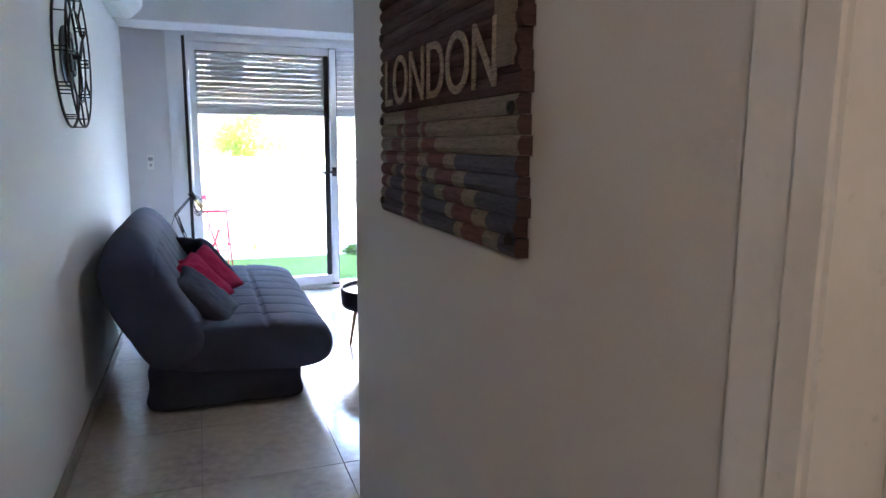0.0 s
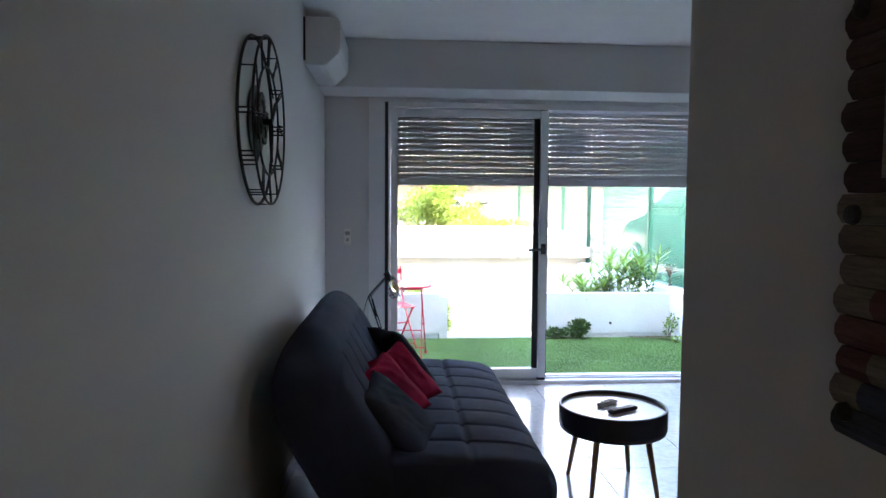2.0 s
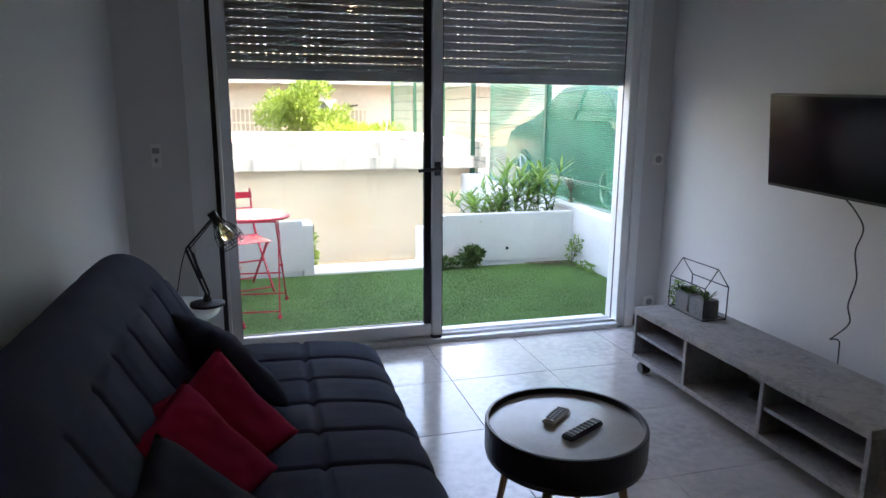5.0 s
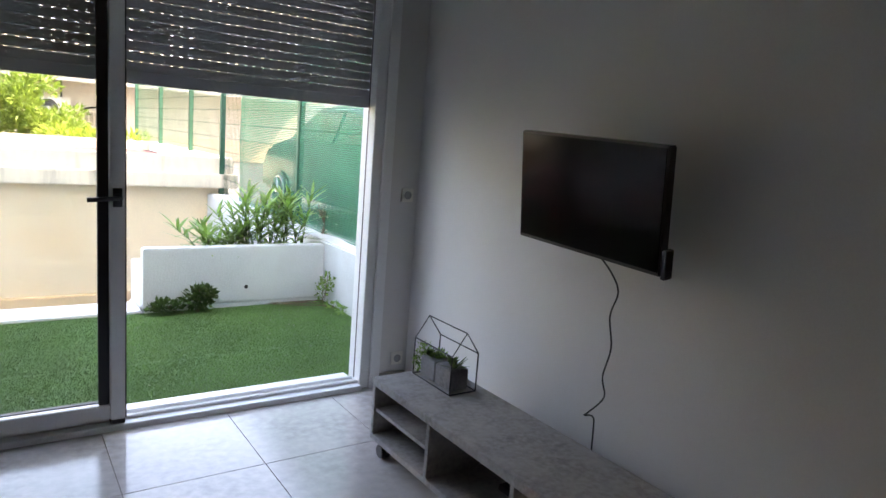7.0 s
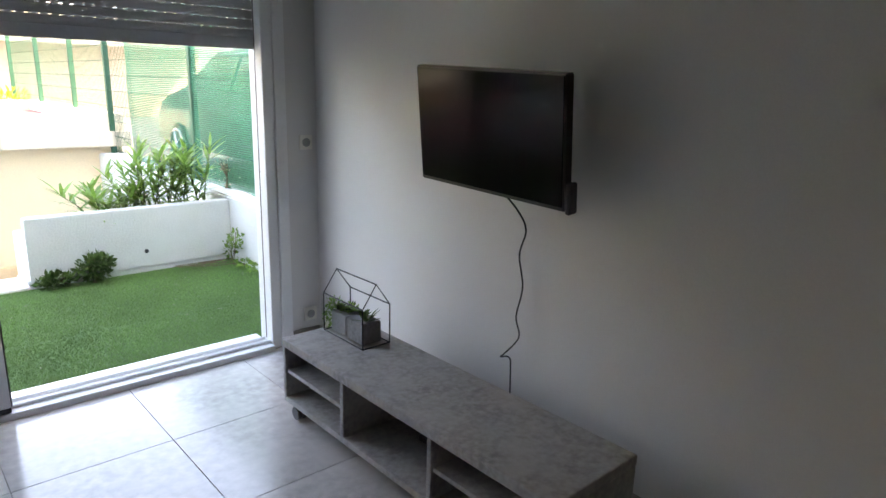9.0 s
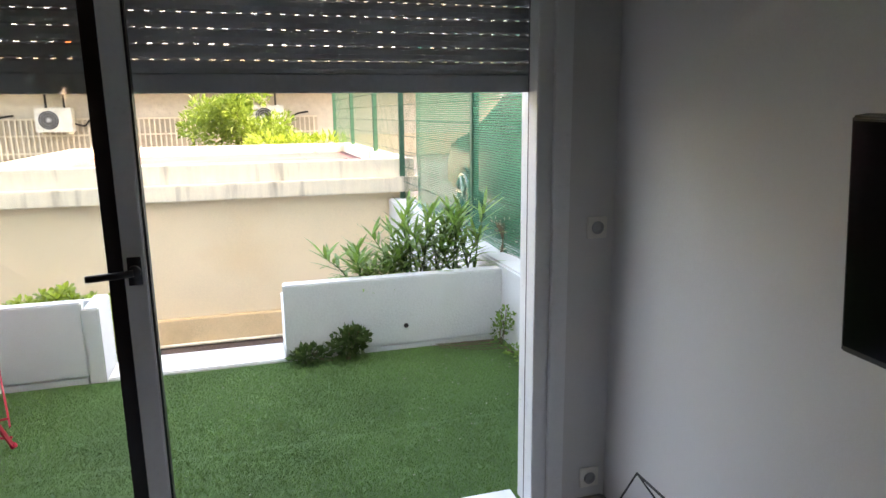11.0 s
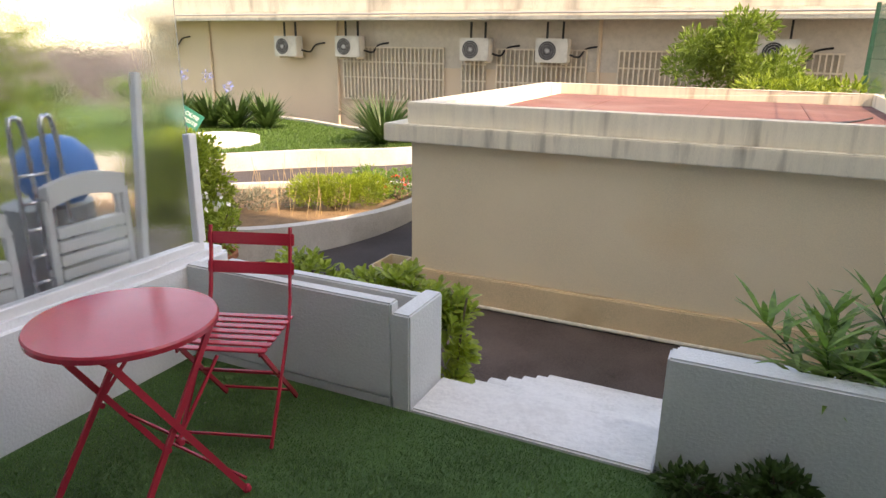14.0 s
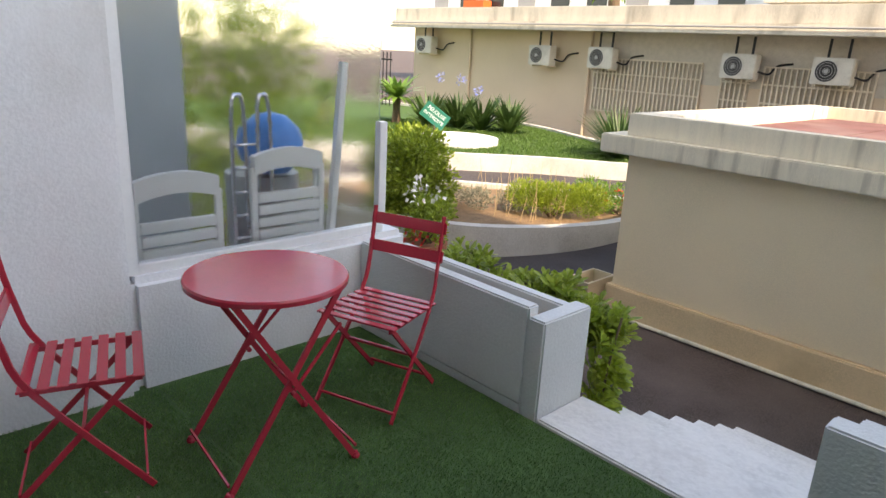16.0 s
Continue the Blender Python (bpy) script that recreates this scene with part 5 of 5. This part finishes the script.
def shrub(name, at, blobs, n, size, mats, label, ratio=0.45, trunk=True, up=0.4):
    e = thing(name, at, label, "shrub")
    b = Build()
    leaves(b, rnd, blobs, n, size, ratio, up)
    b.done("leaf", mats, e)
    if trunk:
        t = Build()
        for i in range(7):
            c = rnd.choice(blobs)
            t.tube(curve([(rnd.uniform(-.06, .06), rnd.uniform(-.06, .06), 0), (c[0] * .5, c[1] * .5, c[2] * .5), (c[0], c[1], c[2] + c[5] * .3)], 4), [0.022 - 0.0022 * k for k in range(9)], 6)
        t.done("branch", BARK, e)
    return e


def blobs_round(R, H, n, seed):
    q = random.Random(seed)
    out = []
    for i in range(n):
        a, r = q.uniform(0, 6.28), R * q.uniform(0.1, 0.75)
        z = H * q.uniform(0.2, 0.85)
        out.append((r * math.cos(a), r * math.sin(a), z, R * .38, R * .38, H * .2))
    return out


shrub("round_hedge", (-4.95, 12.45, G), [(0.5 * math.cos(q * 2.4) * (0.3 + 0.7 * (q % 5) / 5), 0.5 * math.sin(q * 2.4) * (0.3 + 0.7 * (q % 5) / 5), 0.25 + 1.05 * (q % 7) / 6, 0.32, 0.32, 0.26) for q in range(40)], 12000, 0.085, LEAFY, "rounded bright green clipped hedge", 0.5)
shrub("flowering_bush", (-3.75, 11.75, G + 0.3), blobs_round(0.35, 0.7, 12, 2), 900, 0.07, LEAFY, "loose flowering bush in a pot", 0.5)
tp = thing("terracotta_pot", (-3.75, 11.75, G), "round terracotta pot beside the planter", "pot")
Build().lathe([(0.2, 0), (0.27, 0.26), (0.29, 0.26), (0.29, 0.32), (0.25, 0.32), (0.24, 0.26), (0.01, 0.26)], 28).done("body", TERRA, tp)
b = Build()
leaves(b, rnd, [(-3.75, 11.7, -0.2, .25, .25, .15)], 40, 0.07, 0.9)
tagged(b.done("white_flowers", FLOWERW), "white blossoms on the bush", "flowers", kind="stuff")
b = Build()
leaves(b, rnd, [(-3.7, 11.5, -0.75, .2, .15, .1), (-3.0, 15.0, -0.5, .3, .4, .1)], 70, 0.05, 0.9)
tagged(b.done("red_flowers", FLOWER), "red blossoms in the flower bed", "flowers", kind="stuff")
shrub("yellow_shrub", (-3.6, 14.1, -0.80), [(x, y, 0.28, 0.36, 0.30, 0.22) for x, y in ((-0.3, -0.2), (0.05, 0.0), (0.35, 0.3))], 5200, 0.07, LEAFY, "low yellow-green shrub in the flower bed", 0.2, up=1.0)
shrub("green_shrub", (-3.15, 15.1, -0.80), [(x, y, 0.24, 0.3, 0.3, 0.22) for x, y in ((-0.2, -0.2), (0, 0.2), (-0.6, 0.1))], 1900, 0.06, LEAF, "low green shrub in the flower bed", 0.4)
for i, (x, y) in enumerate(((-5.0, 13.4), (-4.55, 13.5), (-5.5, 13.2), (-4.2, 13.9))):
    shrub("silver_tuft", (x, y, -0.80), [(0, 0, 0.16, 0.28, 0.24, 0.16)], 700, 0.06, LEAFG, "silvery dry tuft in the flower bed", 0.25, False, 1.0)
b = Build()
for i in range(60):
    x, y = rnd.uniform(-5.4, -3.0), rnd.uniform(13.3, 15.2)
    b.tube([(x, y, -0.8), (x + rnd.uniform(-.1, .1), y + rnd.uniform(-.1, .1), -0.8 + rnd.uniform(0.25, 0.6))], 0.004, 3)
tagged(b.done("dry_grass_stems", mat("straw", (0.45, 0.32, 0.18), 0.8)), "dry brown grass stems in the bed", "grass", kind="stuff")


def spiky(name, at, n, length, width, droop, m, label, base_z=0.0, lo=0.1, hi=2.0, trunk=0.0):
    e = thing(name, at, label, "plant")
    b = Build()
    for i in range(n):
        a = rnd.uniform(0, 6.28)
        blade_leaf(b, (0.05 * math.cos(a), 0.05 * math.sin(a), trunk), (math.cos(a), math.sin(a), rnd.uniform(lo, hi)), length * rnd.uniform(0.7, 1.1), width, droop * rnd.uniform(0.5, 1.3), 4)
    b.done("leaf", m, e)
    if trunk:
        Build().tube([(0, 0, 0), (0, 0, trunk * .5), (0, 0, trunk + .03)], [0.14, 0.11, 0.12], 12).done("trunk", BARK, e)
    return e


spiky("yucca", (-6.0, 19.6, -0.70), 260, 1.35, 0.05, 0.5, LEAFD, "dark spiky grass tree on the lawn edge", lo=0.2, hi=2.2)
for x, y in ((-10.9, 20.2), (-11.6, 20.0), (-10.2, 20.6), (-12.2, 19.4)):
    spiky("agapanthus", (x, y, -0.70), 90, 1.15, 0.09, 0.7, LEAFD, "dark green strap-leaved plants", lo=0.6, hi=2.5)
b = Build()
for x, y, z in ((-11.6, 20.0, 0.65), (-11.0, 20.1, 0.4), (-12.0, 19.6, 0.7)):
    leaves(b, rnd, [(x, y, z, .12, .12, .12)], 40, 0.07, 0.5)
tagged(b.done("blue_flowers", FLOWERB), "blue flower heads above the leaves", "flowers", kind="stuff")
for x, y in ((-13.2, 19.0), (-14.2, 17.2)):
    spiky("dwarf_palm", (x, y, -0.70), 60, 1.0, 0.16, 1.1, LEAF, "small fan palm on the lawn", lo=0.1, hi=1.8, trunk=0.7)
tree = shrub("leafy_bush", (1.5, 20.2, G), [(1.45 * math.sin(q * 2.4) * (0.25 + 0.75 * (q % 5) / 4), 0.6 * math.cos(q * 1.7), 1.75 + 1.35 * (1 - 0.5 * ((q % 5) / 4) ** 2) * ((q * 3) % 8) / 7, 0.36, 0.34, 0.26) for q in range(34)], 9000, 0.13, LEAFB, "broad bright green leafy bush behind the shed", 0.35)
shrub("low_plants", (2.4, 18.2, G), [(x, 0, 2.05, 0.4, 0.3, 0.2) for x in (-0.6, 0, 0.6)], 700, 0.14, LEAFY, "low green plants behind the shed", 0.3)

shrub("garden_shrub", (-6.0, 10.0, G), [(0.6 * math.cos(q * 2.4), -0.7 + 1.8 * math.sin(q * 1.3), 0.4 + 3.6 * (q % 9) / 8, 0.6, 0.7, 0.45) for q in range(60)], 9000, 0.15, LEAFY, "tall green shrub behind the glass screen", 0.45)

# ---- far building ----
fb = thing("shop_building", (0, 24.0, 0), "long low cream building with grilled windows", "building")
Build().box(-18.3, 9, 0, 8, G, 2.25).done("wall", FARWALL, fb)
Build().box(-18.6, 9.2, -0.9, 8, 2.2, 2.42).box(-18.6, 9.2, -0.75, -0.5, 2.42, 2.85).done("parapet", FARCOPE, fb, 0.02)
Build().box(-9.8, 9, -0.02, 0.0, 0.9, 2.2).done("fascia", mat("grey_fascia", (0.52, 0.47, 0.40), 0.9, var=0.1), fb)
for xa, xb, zb in ((-9.9, -6.5, -0.1), (-5.95, -5.2, 0.2), (-4.9, -2.4, 0.2), (-1.6, 0.6, 0.2), (1.2, 3.4, 0.2)):
    Build().box(xa, xb, -0.022, -0.019, zb, 1.45).done("window", mat("dull_pane", (0.42, 0.36, 0.28), 0.5), fb)
    b = Build()
    x = xa
    while x < xb:
        b.box(x, x + 0.035, -0.08, -0.05, zb, 1.45)
        x += 0.13
    for z in (zb, 0.55, 1.0, 1.42):
        b.box(xa, xb, -0.085, -0.05, z, z + 0.04)
    b.done("grille", GRILLE, fb)
Build().box(-18.6, 9.2, -1.0, -0.9, 2.16, 2.26).done("ledge", FARCOPE, fb, 0.01)
Build().tube([(-18.5, -1.03, 2.33), (9.1, -1.03, 2.33)], 0.025, 8).done("pipe", GREYP, fb)
for x in (-15.2, -10.1, -2.1):
    Build().tube([(x, -0.06, G), (x, -0.06, 2.2)], 0.05, 8).done("downpipe", FARWALL, fb)
for x, z in ((-17.6, 1.28), (-12.1, 1.13), (-9.85, 1.15), (-5.8, 1.12), (-3.65, 1.12), (-3.6 + 5.2, 1.15)):
    e = thing("outdoor_unit", (x, 24.0, z), "white outdoor air conditioner unit bracketed to the wall", "air conditioner", "outdoor units on the far wall")
    Build().box(0, 0.85, -0.55, -0.2, 0, 0.6).done("case", UNIT, e, 0.02)
    b = Build().tube([(0.32, -0.552, 0.3), (0.32, -0.56, 0.3)], 0.23, 28)
    b.done("fan_opening", BLACK, e)
    b = Build()
    for r in (0.07, 0.13, 0.19, 0.235):
        b.tube([(0.32 + r * math.cos(q), -0.565, 0.3 + r * math.sin(q)) for q in (2 * math.pi * i / 24 for i in range(24))], 0.006, 5, True)
    b.tube([(0.32, -0.56, 0.3), (0.32, -0.57, 0.3)], 0.05, 14)
    b.done("fan_guard", GREYP, e)
    for xa in (0.1, 0.7):
        Build().box(xa, xa + 0.04, -0.5, -0.001, -0.05, 0.0).done("bracket", GRILLE, e)
    for xa in (0.2, 0.62):
        Build().box(xa, xa + 0.05, -0.3, -0.26, 0.6, 1.02).done("hanger", IRON, e)
    Build().tube(curve([(0.85, -0.3, 0.2), (1.05, -0.12, 0.15), (1.2, -0.05, 0.35), (1.55, -0.04, 0.42)], 5), 0.025, 7).done("conduit", IRON, e)
# blocks of flats behind
for x0, x1, y0, zt, nm, lab in ((-40, -13, 44, 14, RENDERW, "white block of flats with shutters"), (-11.5, 30, 40, 13, RENDERW, "pale block of flats with balconies")):
    e = thing("block_of_flats", (0, y0, 0), lab, "building")
    Build().box(x0, x1, 0, 8, G, zt).done("wall", nm, e)
    for fl in range(4):
        z = 1.6 + fl * 3.0
        x = x0 + 0.8
        while x < x1 - 2:
            Build().box(x, x + 1.5, -0.05, -0.01, z, z + 1.5).done("window", WINDARK if (int(x * 3) + fl) % 2 else GREYP, e)
            x += 2.9
        Build().box(x0, x1, -0.9, 0, z - 0.35, z - 0.15).done("balcony", PARAP, e)
    Build().box(x0 + 5, x0 + 7, -1.0, -0.1, 4.2, 5.0).done("awning", ORANGE, e)
ga = thing("iron_gate", (-19.0, 22.5, G), "black iron gate between the buildings", "gate")
b = Build()
for i in range(16):
    b.box(-2.2 + i * 0.22, -2.17 + i * 0.22, -0.015, 0.015, 0, 2.4)
b.box(-2.3, 1.2, -0.02, 0.02, 0.2, 0.26).box(-2.3, 1.2, -0.02, 0.02, 2.1, 2.16)
b.done("bars", IRON, ga)
pt = thing("palm_tree", (-15.5, 33, G), "tall palm tree with arching fronds", "tree")
Build().tube(curve([(0, 0, 0), (0.1, 0, 3), (0.0, 0, 6.2)], 5), [0.26] * 10 + [0.22], 12).done("trunk", BARK, pt)
b = Build()
for i in range(70):
    a = rnd.uniform(0, 6.28)
    blade_leaf(b, (0, 0, 6.1), (math.cos(a), math.sin(a), rnd.uniform(-.4, 1.6)), 1.9, 0.3, 1.4, 6)
b.done("frond", LEAF, pt)

# ---- floor tiles ----
TS = 0.555
tile = None
for i in range(-4, 3):
    for j in range(-13, 3):
        x0, y0 = 1.60 + i * TS, 5.83 + j * TS
        xa, xb, ya, yb = max(x0, -0.559), min(x0 + TS, 2.639), max(y0, -0.799), min(y0 + TS, W - 0.001)
        if xb - xa < 0.03 or yb - ya < 0.03:
            continue
        full = abs(xb - xa - TS) < 1e-6 and abs(yb - ya - TS) < 1e-6
        if full and tile:
            o = new("tile", tile.data)
            o.parent = floor
        else:
            o = Build().box(0.0015, xb - xa - 0.0015, 0.0015, yb - ya - 0.0015, -0.005, 0.0).done("tile", TILE, floor, 0.0008, segs=1)
            tile = o if full else tile
        o.location = (xa * K, ya * K, 0)
